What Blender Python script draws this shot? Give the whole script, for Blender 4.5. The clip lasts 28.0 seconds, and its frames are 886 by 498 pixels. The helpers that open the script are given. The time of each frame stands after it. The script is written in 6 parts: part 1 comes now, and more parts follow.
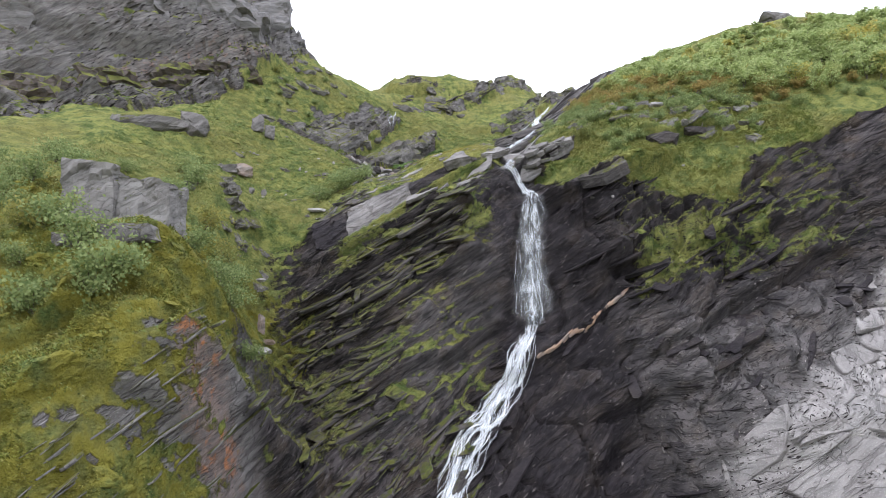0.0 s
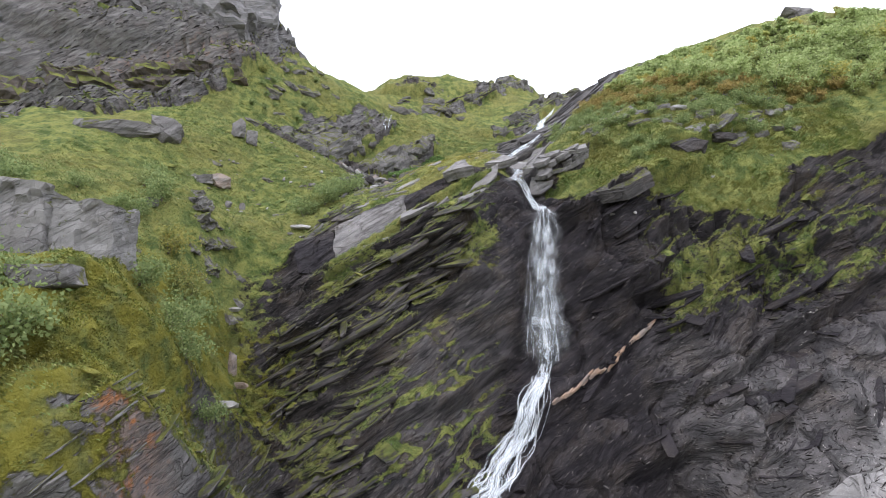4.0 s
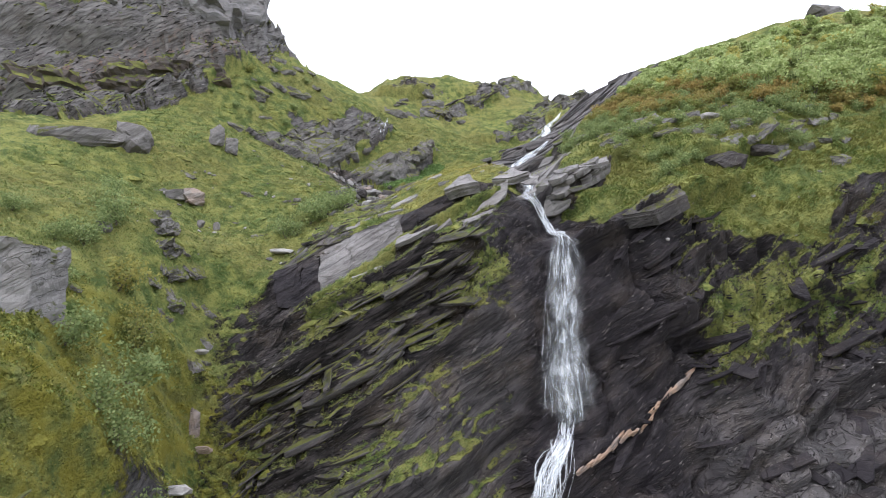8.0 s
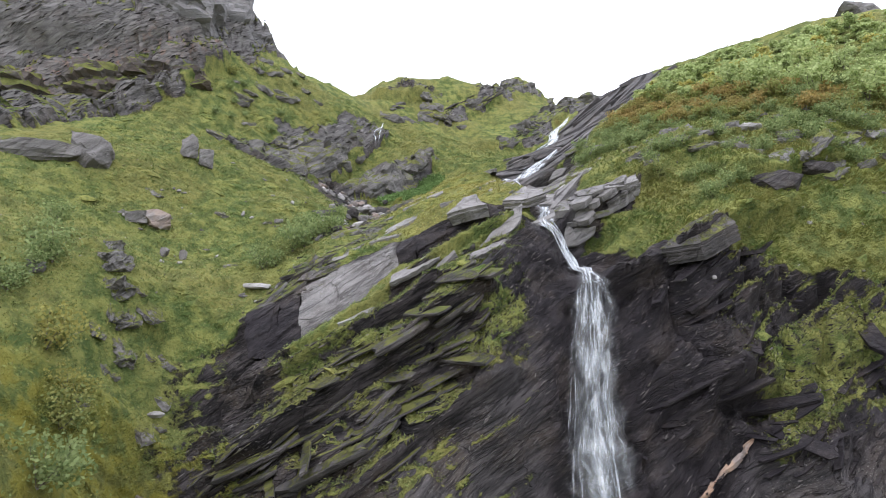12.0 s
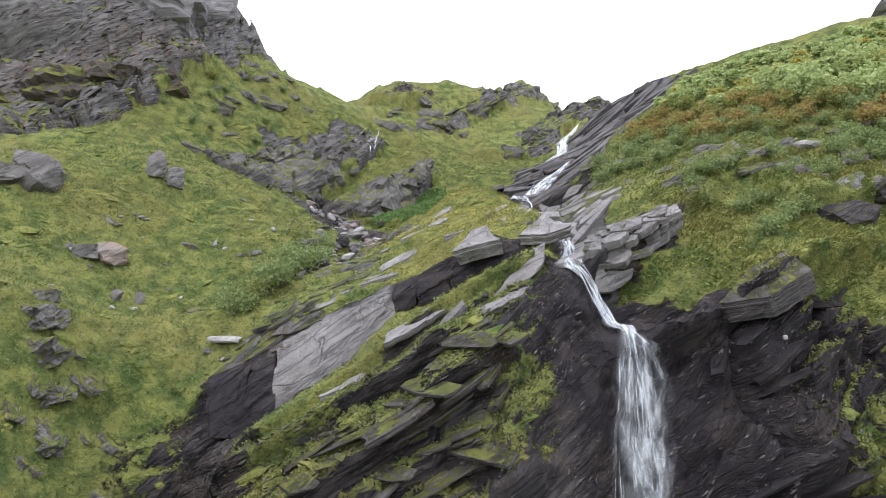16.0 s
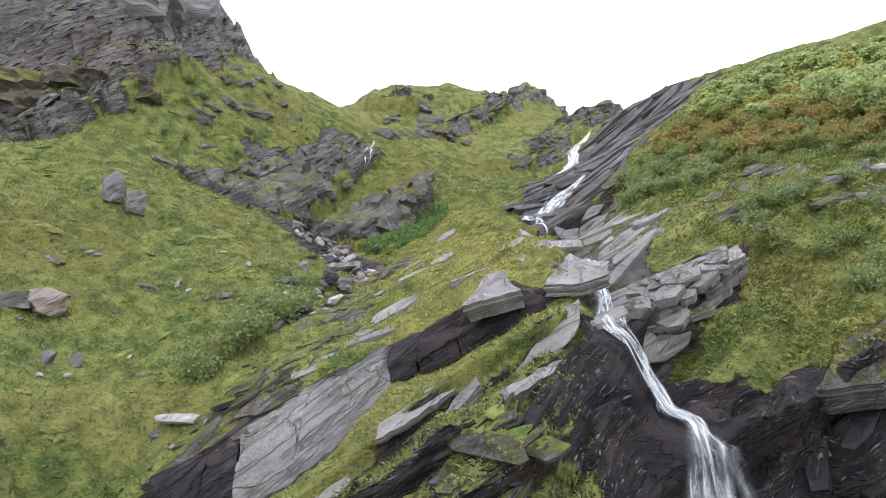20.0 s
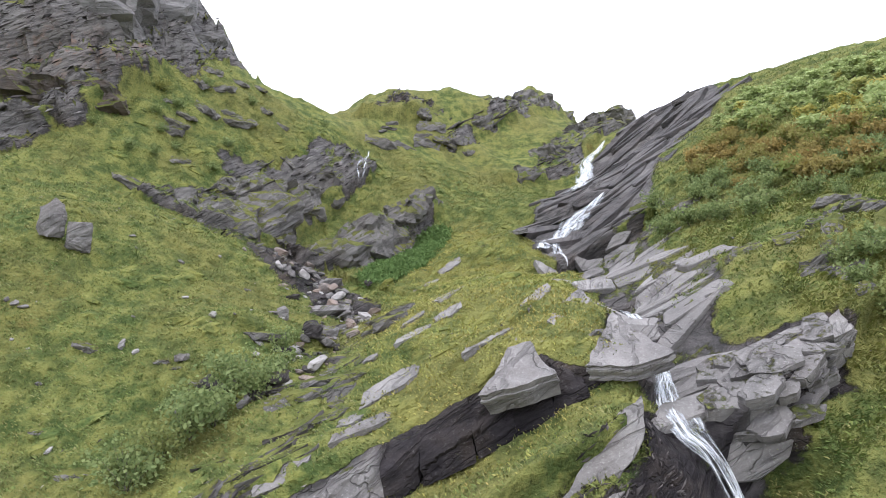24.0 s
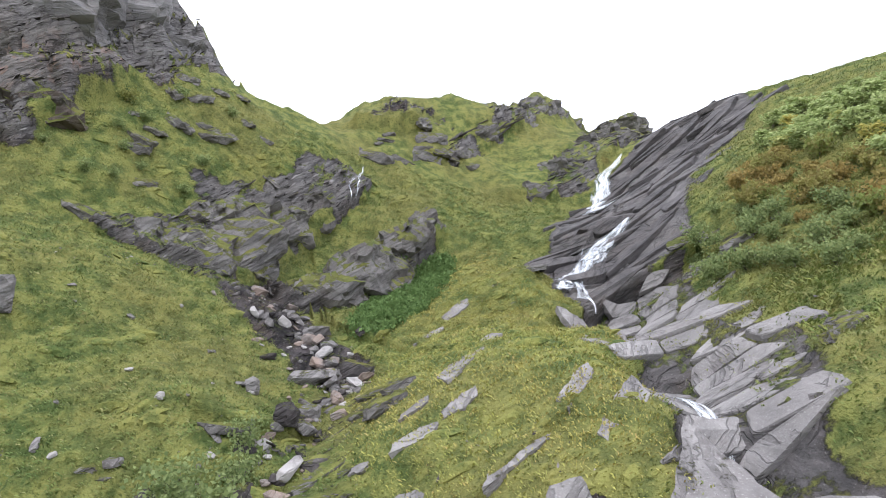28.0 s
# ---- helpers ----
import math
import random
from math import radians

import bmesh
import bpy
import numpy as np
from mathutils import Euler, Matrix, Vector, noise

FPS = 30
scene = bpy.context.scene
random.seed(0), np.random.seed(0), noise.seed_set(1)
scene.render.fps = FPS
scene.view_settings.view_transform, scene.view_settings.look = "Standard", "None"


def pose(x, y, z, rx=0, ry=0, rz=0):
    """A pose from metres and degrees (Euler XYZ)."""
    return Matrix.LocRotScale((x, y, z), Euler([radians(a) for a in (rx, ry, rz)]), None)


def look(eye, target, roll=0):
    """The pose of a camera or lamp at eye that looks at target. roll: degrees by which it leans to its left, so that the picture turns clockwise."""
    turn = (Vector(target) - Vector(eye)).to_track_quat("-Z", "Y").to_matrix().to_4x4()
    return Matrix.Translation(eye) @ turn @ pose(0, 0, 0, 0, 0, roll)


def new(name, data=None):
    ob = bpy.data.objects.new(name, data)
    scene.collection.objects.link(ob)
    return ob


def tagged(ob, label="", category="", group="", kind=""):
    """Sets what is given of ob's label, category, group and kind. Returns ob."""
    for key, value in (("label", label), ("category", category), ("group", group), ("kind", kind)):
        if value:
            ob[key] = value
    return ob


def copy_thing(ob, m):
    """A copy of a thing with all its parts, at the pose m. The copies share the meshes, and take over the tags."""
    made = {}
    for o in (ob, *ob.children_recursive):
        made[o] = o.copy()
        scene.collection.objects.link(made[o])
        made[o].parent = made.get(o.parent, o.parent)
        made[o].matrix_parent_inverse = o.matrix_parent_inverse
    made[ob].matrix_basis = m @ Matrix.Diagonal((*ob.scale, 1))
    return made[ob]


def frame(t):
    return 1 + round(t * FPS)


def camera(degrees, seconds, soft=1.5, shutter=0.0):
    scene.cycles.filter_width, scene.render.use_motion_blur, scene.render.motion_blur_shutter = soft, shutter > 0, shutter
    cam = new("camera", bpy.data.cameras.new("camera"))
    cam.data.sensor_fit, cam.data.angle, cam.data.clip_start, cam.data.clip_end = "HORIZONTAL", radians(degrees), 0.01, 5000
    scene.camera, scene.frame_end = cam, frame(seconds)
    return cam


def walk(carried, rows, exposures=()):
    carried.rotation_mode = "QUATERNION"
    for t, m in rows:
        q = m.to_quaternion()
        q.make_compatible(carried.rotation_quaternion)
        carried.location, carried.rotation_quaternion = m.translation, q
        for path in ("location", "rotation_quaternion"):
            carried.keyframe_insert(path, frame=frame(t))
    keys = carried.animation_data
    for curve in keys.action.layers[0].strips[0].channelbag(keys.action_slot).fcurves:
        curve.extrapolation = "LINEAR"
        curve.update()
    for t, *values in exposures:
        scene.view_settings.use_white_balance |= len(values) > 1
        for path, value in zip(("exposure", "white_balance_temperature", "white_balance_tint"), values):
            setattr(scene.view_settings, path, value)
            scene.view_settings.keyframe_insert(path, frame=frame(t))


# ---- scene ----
cam = camera(72.0, 28.0, soft=0.7)
PATH = [
    (0, (0.000, 0.000, 0.000), (0.000, 9.848, 1.736), 0.00),
    (2, (-0.016, 2.492, 1.161), (-0.006, 12.340, 2.900), -0.09),
    (4, (-0.074, 4.965, 2.396), (-0.048, 14.812, 4.135), -0.10),
    (6, (-0.187, 7.423, 3.728), (-0.139, 17.271, 5.462), -0.01),
    (8, (-0.314, 9.918, 5.084), (-0.244, 19.768, 6.808), 0.03),
    (10, (-0.438, 12.447, 6.444), (-0.347, 22.299, 8.159), 0.01),
    (12, (-0.573, 14.956, 7.852), (-0.457, 24.807, 9.566), -0.01),
    (14, (-0.720, 17.445, 9.297), (-0.580, 27.295, 11.014), -0.03),
    (16, (-0.870, 19.936, 10.747), (-0.711, 29.786, 12.464), -0.08),
    (18, (-0.995, 22.426, 12.195), (-0.824, 32.277, 13.907), -0.13),
    (20, (-1.095, 24.917, 13.636), (-0.912, 34.769, 15.340), -0.17),
    (22, (-1.219, 27.437, 15.055), (-1.017, 37.288, 16.759), -0.21),
    (24, (-1.370, 29.970, 16.472), (-1.143, 39.820, 18.184), -0.27),
    (26, (-1.499, 32.463, 17.938), (-1.253, 42.311, 19.657), -0.32),
    (28, (-1.606, 34.920, 19.442), (-1.345, 44.767, 21.169), -0.35),
]
walk(cam, [(t, look(eye, target, roll)) for t, eye, target, roll in PATH])

# ---- light: bright overcast sky ----
world = bpy.data.worlds.new("overcast_sky")
scene.world = world
world.use_nodes = True
wn, wl = world.node_tree.nodes, world.node_tree.links
sky = wn.new("ShaderNodeTexSky")
sky.sky_type, sky.sun_disc = "NISHITA", False
sky.sun_elevation, sky.sun_rotation = radians(50), radians(200)
cloud = wn.new("ShaderNodeMix")
cloud.data_type = "RGBA"
cloud.inputs["Factor"].default_value = 0.93
cloud.inputs["B"].default_value = (15.2, 15.7, 18.0, 1)
wl.new(sky.outputs[0], cloud.inputs["A"])
wl.new(cloud.outputs["Result"], wn["Background"].inputs["Color"])
wn["Background"].inputs["Strength"].default_value = 0.171
sun_data = bpy.data.lights.new("sun", "SUN")
sun_data.energy, sun_data.angle, sun_data.color = 1.3, radians(25), (1.0, 0.97, 0.92)
sun = new("sun", sun_data)
sun.matrix_world = look((0, 0, 200), (14, 60, 90))
scene.view_settings.exposure = 0.0

# ---- noise and small helpers ----
rng = np.random.default_rng(7)


def hash3(i, j, k, seed):
    h = (i * 374761393 + j * 668265263 + k * 2147483647 + seed * 144665) & 0xFFFFFFFF
    h = ((h ^ (h >> 13)) * 1274126177) & 0xFFFFFFFF
    return ((h ^ (h >> 16)) & 0xFFFF) / 65535.0


def value_noise(p, seed=0):
    """Smooth value noise in -1..1 at the rows of p."""
    c = np.floor(p)
    f = p - c
    f = f * f * f * (f * (f * 6 - 15) + 10)
    c = c.astype(np.int64)
    out = np.zeros(len(p))
    for a in (0, 1):
        for b in (0, 1):
            for d in (0, 1):
                wgt = (f[:, 0] if a else 1 - f[:, 0]) * (f[:, 1] if b else 1 - f[:, 1]) * (f[:, 2] if d else 1 - f[:, 2])
                out += wgt * hash3(c[:, 0] + a, c[:, 1] + b, c[:, 2] + d, seed)
    return out * 2 - 1


def fbm(p, scale, octaves=4, seed=0, gain=0.5):
    out, amp = np.zeros(len(p)), 1.0
    q = np.asarray(p, float) / scale
    for o in range(octaves):
        out += amp * value_noise(q + 17.3 * o, seed + o)
        q, amp = q * 2.03, amp * gain
    return out


def smooth(a, b, v):
    t = np.clip((v - a) / (b - a), 0, 1)
    return t * t * (3 - 2 * t)


# ---- landforms: lines of the mountainside (x east, y into the slope, z up) ----
FLOOR = -15.0
LAND = {
    "valley": [(-80, 8, -14), (-40, 10, -14), (-18, 12, -13), (0, 16, -14), (14, 18, -14), (40, 18, -14), (80, 16, -13)],
    "cliff_foot": [(-8, 28, -10), (-3, 31, -8), (4, 32, -8), (11, 32, -9), (18, 29, -6), (26, 27, -5), (40, 26, -5)],
    "buttress": [(-22, 15, -6), (-16, 17, -3), (-12.1, 20.6, -1.5), (-14.7, 22.1, 0.7), (-11.2, 22.6, 2.0), (-8.8, 24.2, 0.6),
                 (-9.2, 24.0, -1.8), (-9.2, 22.5, -6), (-14.0, 25.6, 4.7), (-10.4, 28.0, 3.2), (-20, 26, 5.5), (-30, 26, 6), (-11.8, 27.4, 5.0), (-13.8, 29.9, 6.0), (-16.4, 29.5, 6.1), (-18.8, 29.3, 6.2)],
    "gully_low": [(-7.6, 28, -10.5), (-8.0, 31, -8), (-9.2, 34.5, -4.2), (-10.7, 37.7, -1.2), (-12.1, 39.6, 1.7), (-12.9, 42.3, 4.9), (-13.6, 45.0, 8.0)],
    "left_slope": [(-13.5, 39.7, 6.5), (-14.9, 43.0, 9.9), (-16.6, 43.8, 12.7), (-13.0, 33, 5.2), (-18, 36, 9.5), (-17.8, 51.2, 15.6),
                   (-16.2, 49.3, 13.3), (-15.9, 57.7, 20.1), (-18.0, 57.6, 21.7), (-23.8, 53.0, 20.9), (-18.3, 62.2, 24.3), (-16.8, 67.2, 25.8),
                   (-30, 45, 17), (-36, 56, 24)],
    "gully_high": [(-10.8, 47.2, 11.2), (-8.4, 52.0, 14.6), (-6.4, 55.0, 16.2), (-5.4, 56.9, 16.8), (-4.2, 61.1, 18.5), (-6.9, 66, 20.5), (-7.0, 69.8, 22.0)],
    "meadow": [(-10.7, 53.6, 16.3), (-10.3, 55.4, 17.9), (-8.4, 55.0, 17.0), (-8.3, 58.7, 18.2), (-12.5, 64, 22.6)],
    "cliff_west_foot": [(-15.1, 74.8, 30.7), (-22.4, 69.6, 32.0), (-33, 68, 31), (-47, 66, 29), (-75, 60, 28)],
    "cliff_west_top": [(-20.6, 87.4, 45.0), (-22.3, 86.5, 49.3), (-26, 85.5, 54), (-44, 79, 56), (-75, 74, 60)],
    "saddle": [(-16, 97, 40.5), (-20.5, 97, 43), (-12.5, 102, 42), (-25, 101, 46), (-17.6, 87.6, 42.8), (-13.5, 80, 36), (-14.8, 88.5, 41.9), (-12.0, 85.3, 39.3), (-9, 90, 40.5)],
    "crest_mid": [(-5.0, 97.0, 46.8), (-9.8, 97.0, 45.5), (1.2, 99.8, 48.4), (12.9, 112.3, 54.6), (17.5, 117, 52.6), (20, 116, 50.5), (26.8, 114.5, 51.2), (28.3, 113, 48), (3.8, 94.6, 40.5), (2.1, 84.2, 31.5)],
    "lump": [(-1.2, 80.4, 30.4), (-3.5, 76.5, 27.5), (-3.8, 74, 24.6)],
    "dark_wall": [(-13.9, 74.9, 30.6), (-11.7, 77.0, 28.5), (-10, 72, 23.5), (-5, 77, 26)],
    "dip_slope": [(-2.2, 51.4, 16.1), (-1.8, 51.6, 17.0), (-1.1, 54.0, 18.3), (1.1, 58.5, 20.1), (0.2, 52.4, 17.4), (0.9, 50.8, 17.2), (1.4, 49.0, 16.7),
                  (3.2, 53.6, 19.1), (4.3, 52.0, 18.4), (3.6, 68.4, 24.0), (6.0, 68.5, 23.2), (-1.5, 66, 21.0)],
    "wall_top": [(-10.0, 45.5, 10.0), (-8.3, 46.0, 10.7), (-6.8, 46.6, 11.7), (-5.6, 47.0, 12.3), (-4.2, 47.5, 13.1), (-2.7, 48.1, 13.9), (-1.1, 48.3, 14.6), (0.2, 48.4, 15.5), (1.8, 49.0, 16.6), (2.4, 48.6, 16.2), (3.3, 48.0, 15.95)],
    "wall_foot": [(-9.4, 44.0, 7.7), (-7.7, 44.5, 7.9), (-5.6, 45.2, 9.3), (-4.6, 45.6, 10.0), (-3.7, 46.1, 10.9), (-2.6, 47.5, 12.6), (-1.3, 47.9, 13.0), (-0.2, 48.0, 13.5), (1.5, 48.3, 14.4), (3.3, 47.8, 15.45)],
    "bench": [(3.8, 45.8, 15.1), (2.4, 44.6, 13.7), (1.0, 43.8, 12.6), (-0.3, 43.4, 11.8), (-1.6, 43.2, 10.9), (-4.0, 43.0, 9.3), (-5.1, 42.9, 8.6), (-6.9, 42.6, 7.6), (-8.6, 42.3, 5.6)],
    "cliff_face": [(-4.6, 38.1, 1.8), (-1.3, 38.0, 3.2), (0.9, 39.2, 3.5), (1.6, 39.4, 6.5), (2.5, 39.7, 1.8), (6.6, 38.2, 0.4), (6.8, 36.5, -3.4),
                   (-3.8, 35.0, -1.7), (10.5, 35.2, -5.3), (12.7, 39.6, 1.4), (12.0, 41.0, 4.1), (10.4, 41.1, 6.6), (1.9, 41.7, 9.8), (0.85, 41.2, 8.2), (-0.7, 41.3, 8.8), (-2.5, 40.9, 6.1), (-6.0, 41.0, 4.7), (2.0, 39.6, 6.2)],
    "cliff_east": [(15.0, 42.2, 7.4), (16.1, 41.4, 5.7), (21.0, 40.1, 5.9), (16.7, 38.8, 2.3), (21.0, 42.3, 8.8), (16.7, 34.3, -0.2), (23.4, 34.6, 1.0),
                   (21.9, 36.1, 2.4), (17.3, 30.2, -2.3), (12.2, 41.6, 7.2), (12.7, 40.5, 4.2), (28.3, 41.9, 11.6), (30.7, 45.3, 17.0), (36, 36, 6)],
    "rim_east": [(7.0, 42.6, 12.0), (6.3, 44.2, 12.1), (8.8, 43.0, 10.6), (10.8, 43.5, 11.0), (10.0, 43.4, 12.6), (11.9, 43.3, 13.2), (14.2, 43.9, 14.2), (17.3, 46.0, 17.0), (20.4, 46.9, 19.3)],
    "slope_east": [(13.6, 46.2, 16.5), (13.8, 48.0, 18.8), (10.8, 47.0, 17.9), (18.9, 49.9, 21.3), (7.6, 45.4, 14.9), (8.2, 49.7, 18.1), (7.3, 50.4, 17.4),
                   (9.7, 51.2, 19.5), (9.8, 54.1, 20.0), (9.5, 56.9, 20.6), (7.8, 56.8, 18.9), (10.5, 61.1, 22.0), (11.0, 65.2, 24.4), (15.4, 58.6, 24.2),
                   (18.6, 63.4, 28.4), (15.0, 64.4, 27.4), (21.3, 59.5, 28.0), (32, 55, 27)],
    "crest_east": [(13.1, 85.5, 31.4), (17.9, 79, 33.5), (17.9, 71.0, 32.0), (24.0, 83.5, 40.8), (28.5, 80, 41.2), (33, 77.5, 41.7), (43.6, 72.7, 42.4), (60, 64, 38), (80, 58, 36), (21.7, 100, 42.6), (23, 112, 44)],
    "stream": [(5.0, 44.6, 14.0), (5.3, 47.5, 15.2), (6.0, 51.0, 16.2), (6.5, 57.0, 17.5), (7.2, 63, 20.0), (9.3, 70.5, 24.0)],
    "ridge": [(5.9, 64.5, 21.8), (5.7, 61, 20.5), (5.2, 56, 19.0), (4.8, 51, 18.0), (4.4, 47.6, 16.6)],
    "behind": [(-75, 110, 40), (-40, 115, 40), (-10, 125, 36), (15, 150, 42), (35, 140, 38), (60, 105, 36), (-60, 190, -5), (0, 205, -5), (60, 190, -5)],
}
ROOT = math.sqrt(0.5)
nodes = np.array([p for line in LAND.values() for p in line], float)
nodes_xs = np.c_[nodes[:, 0], (nodes[:, 1] + nodes[:, 2]) * ROOT]
nodes_w = (nodes[:, 2] - nodes[:, 1]) * ROOT


def kernel(a, b, core=0.5):
    return np.sqrt(((a[:, None] - b[None]) ** 2).sum(-1) + core * core)


def fit_surface(xs, w, stiff=0.12):
    n = len(xs)
    m = np.zeros((n + 3, n + 3))
    m[:n, :n] = kernel(xs, xs) - stiff * np.eye(n)
    m[:n, n:] = np.c_[np.ones(n), xs]
    m[n:, :n] = m[:n, n:].T
    return np.linalg.solve(m, np.r_[w, 0, 0, 0])


# Ledges: the edge of a step in the rock from west to east, its height and how far uphill it dies out.
LEDGES = [
    ([(-9.9, 38.6), (-7.9, 39.6), (-5.5, 40.6), (-3.2, 42.2), (-2.6, 43.3)], 0.35, 1.5),
    ([(-2.5, 42.9), (-0.1, 44.2), (1.7, 45.4), (3.3, 45.0)], 0.35, 1.5),
    ([(-6.9, 36.2), (-4.7, 37.4), (-2.4, 39.0), (0.0, 40.4), (3.2, 42.4)], 1.0, 2.0),
    ([(-8.0, 34.4), (-5.4, 35.5), (-2.8, 37.0), (-0.9, 38.0)], 0.9, 2.0),
    ([(-9.2, 31.5), (-6.0, 32.6), (-2.5, 34.4), (1.5, 36.6)], 1.1, 2.2),
    ([(-7.8, 27.0), (-4.5, 28.3), (-1.0, 31.0), (2.5, 33.2)], 0.9, 2.0),
    ([(-7.0, 21.5), (-3.8, 23.7), (0.5, 26.8), (3.4, 29.4)], 1.0, 2.5),
    ([(6.4, 37.2), (9.2, 38.2), (11.9, 39.6), (14.7, 41.4), (17.6, 42.6)], 1.9, 3.0),
    ([(6.7, 42.7), (9.6, 44.4), (11.3, 45.8)], 1.2, 2.5),
    ([(16.0, 44.6), (17.9, 45.2), (20.8, 46.5)], 1.2, 2.5),
    ([(13.5, 47.5), (15.3, 48.6), (17.0, 49.4)], 0.8, 2.0),
    ([(4.6, 26.0), (7.6, 27.9), (12.3, 31.9)], 1.1, 3.0),
    ([(12.0, 33.5), (15.0, 33.9), (18.5, 35.6), (23.0, 36.2)], 1.3, 3.0),
    ([(13.0, 26.5), (16.5, 28.5), (21.0, 31.0), (26, 33)], 1.0, 2.5),
    ([(-0.4, 46.6), (0.7, 47.7), (2.1, 49.1)], 0.35, 1.0),
    ([(-10.5, 66), (-8.4, 64.0), (-6.2, 66.5), (-3.6, 69.0), (-0.8, 74)], 1.4, 5.0),
    ([(-18.5, 65.2), (-16.1, 64.9), (-14.5, 65.3), (-12.0, 66.8), (-10.8, 71.0), (-8.3, 76.7), (-6.6, 79.5)], 1.0, 5.0),
    ([(-1.0, 89.5), (1.0, 90.2), (5.7, 96.9), (10.6, 101.4), (16, 105)], 0.8, 6.0),
    ([(-8.0, 93.0), (-4.5, 92.8), (-2.0, 94.5)], 1.5, 5.0),
    ([(5.8, 84.8), (10.9, 86.3), (14.6, 89.0), (18.0, 94)], 0.8, 6.0),
    ([(6.0, 60.2), (7.8, 62.0), (11.6, 63.2)], 1.6, 3.0),
    ([(9.0, 70.5), (13.5, 76.5), (19.0, 80.5)], 1.1, 4.0),
    ([(-70, 66), (-40, 60), (-31, 63), (-24, 72), (-22, 80)], 1.6, 8.0),
    ([(-70, 79), (-40, 75), (-30, 76), (-24, 81), (-21.5, 86)], 2.0, 8.0),
    ([(-12.6, 22.5), (-10.5, 24.0), (-8.6, 24.6)], 0.7, 1.5),
    ([(-16, 14.5), (-13.2, 17.4), (-10.5, 19.9), (-8.8, 20.6)], 0.9, 2.0),
    ([(-15, 11.0), (-12.2, 14.0), (-10, 15.0), (-8.6, 15.4)], 0.9, 2.0),
    ([(-18, 28.0), (-15.5, 29.4), (-12.6, 29.8)], 0.7, 2.0),
    ([(-9.3, 52.2), (-7.9, 51.4), (-6.4, 51.6)], 0.7, 1.2),
]


def ledge(line, x, s):
    """Signed distance from a line (positive uphill) and 0..1 at its ends, fading past them."""
    best, sign, fade = np.full(len(x), 1e9), np.ones(len(x)), np.ones(len(x))
    total = len(line) - 1
    for k, ((ax, ay), (bx, by)) in enumerate(zip(line, line[1:])):
        dx, dy = bx - ax, by - ay
        n = math.hypot(dx, dy)
        raw = ((x - ax) * dx + (s - ay) * dy) / n
        t = np.clip(raw, 0, n)
        d = np.hypot(x - ax - t / n * dx, s - ay - t / n * dy)
        near = d < best
        best = np.where(near, d, best)
        sign = np.where(near, np.sign(dx * (s - ay) - dy * (x - ax)), sign)
        over = np.maximum(-raw if k == 0 else 0, (raw - n) if k == total - 1 else 0)
        fade = np.where(near, np.exp(-np.clip(over, 0, None) ** 2 / 0.8), fade)
    return best * sign, fade


def steps(x, s, warp=0.0, sharp=0.2):
    """The ledges' height above the smooth landform."""
    w = np.zeros(len(x))
    for line, h, far in LEDGES:
        d, fade = ledge(line, x, s)
        d = d + warp * (0.5 + 0.7 * h)
        w += h * fade * smooth(-sharp * (0.6 + 0.5 * h), sharp * (0.6 + 0.5 * h), d) * np.exp(-np.clip(d, 0, None) / far)
    return w


# The smooth landform runs through the lines above, less the ledges that stand on it.
surface = fit_surface(nodes_xs, nodes_w - steps(nodes_xs[:, 0], nodes_xs[:, 1], 0.0, 0.5))


def base_w(x, s):
    """Height of the bare landform above the slanting plane, at x across and s up the plane."""
    q = np.c_[np.clip(x, -76, 78), np.clip(s, 0, 150)]
    out = np.empty(len(q))
    for i in range(0, len(q), 40000):
        part_q = q[i:i + 40000]
        out[i:i + 40000] = kernel(part_q, nodes_xs) @ surface[:-3] + surface[-3] + part_q @ surface[-2:]
    return out - 1.25 * np.clip(s - 150, 0, None)


def to_world(x, s, w):
    y, z = (s - w) * ROOT, (s + w) * ROOT
    low = z < FLOOR
    z = np.where(low, FLOOR, z)
    y = np.where(low, s / ROOT - FLOOR, y)
    return np.c_[x, y, z]


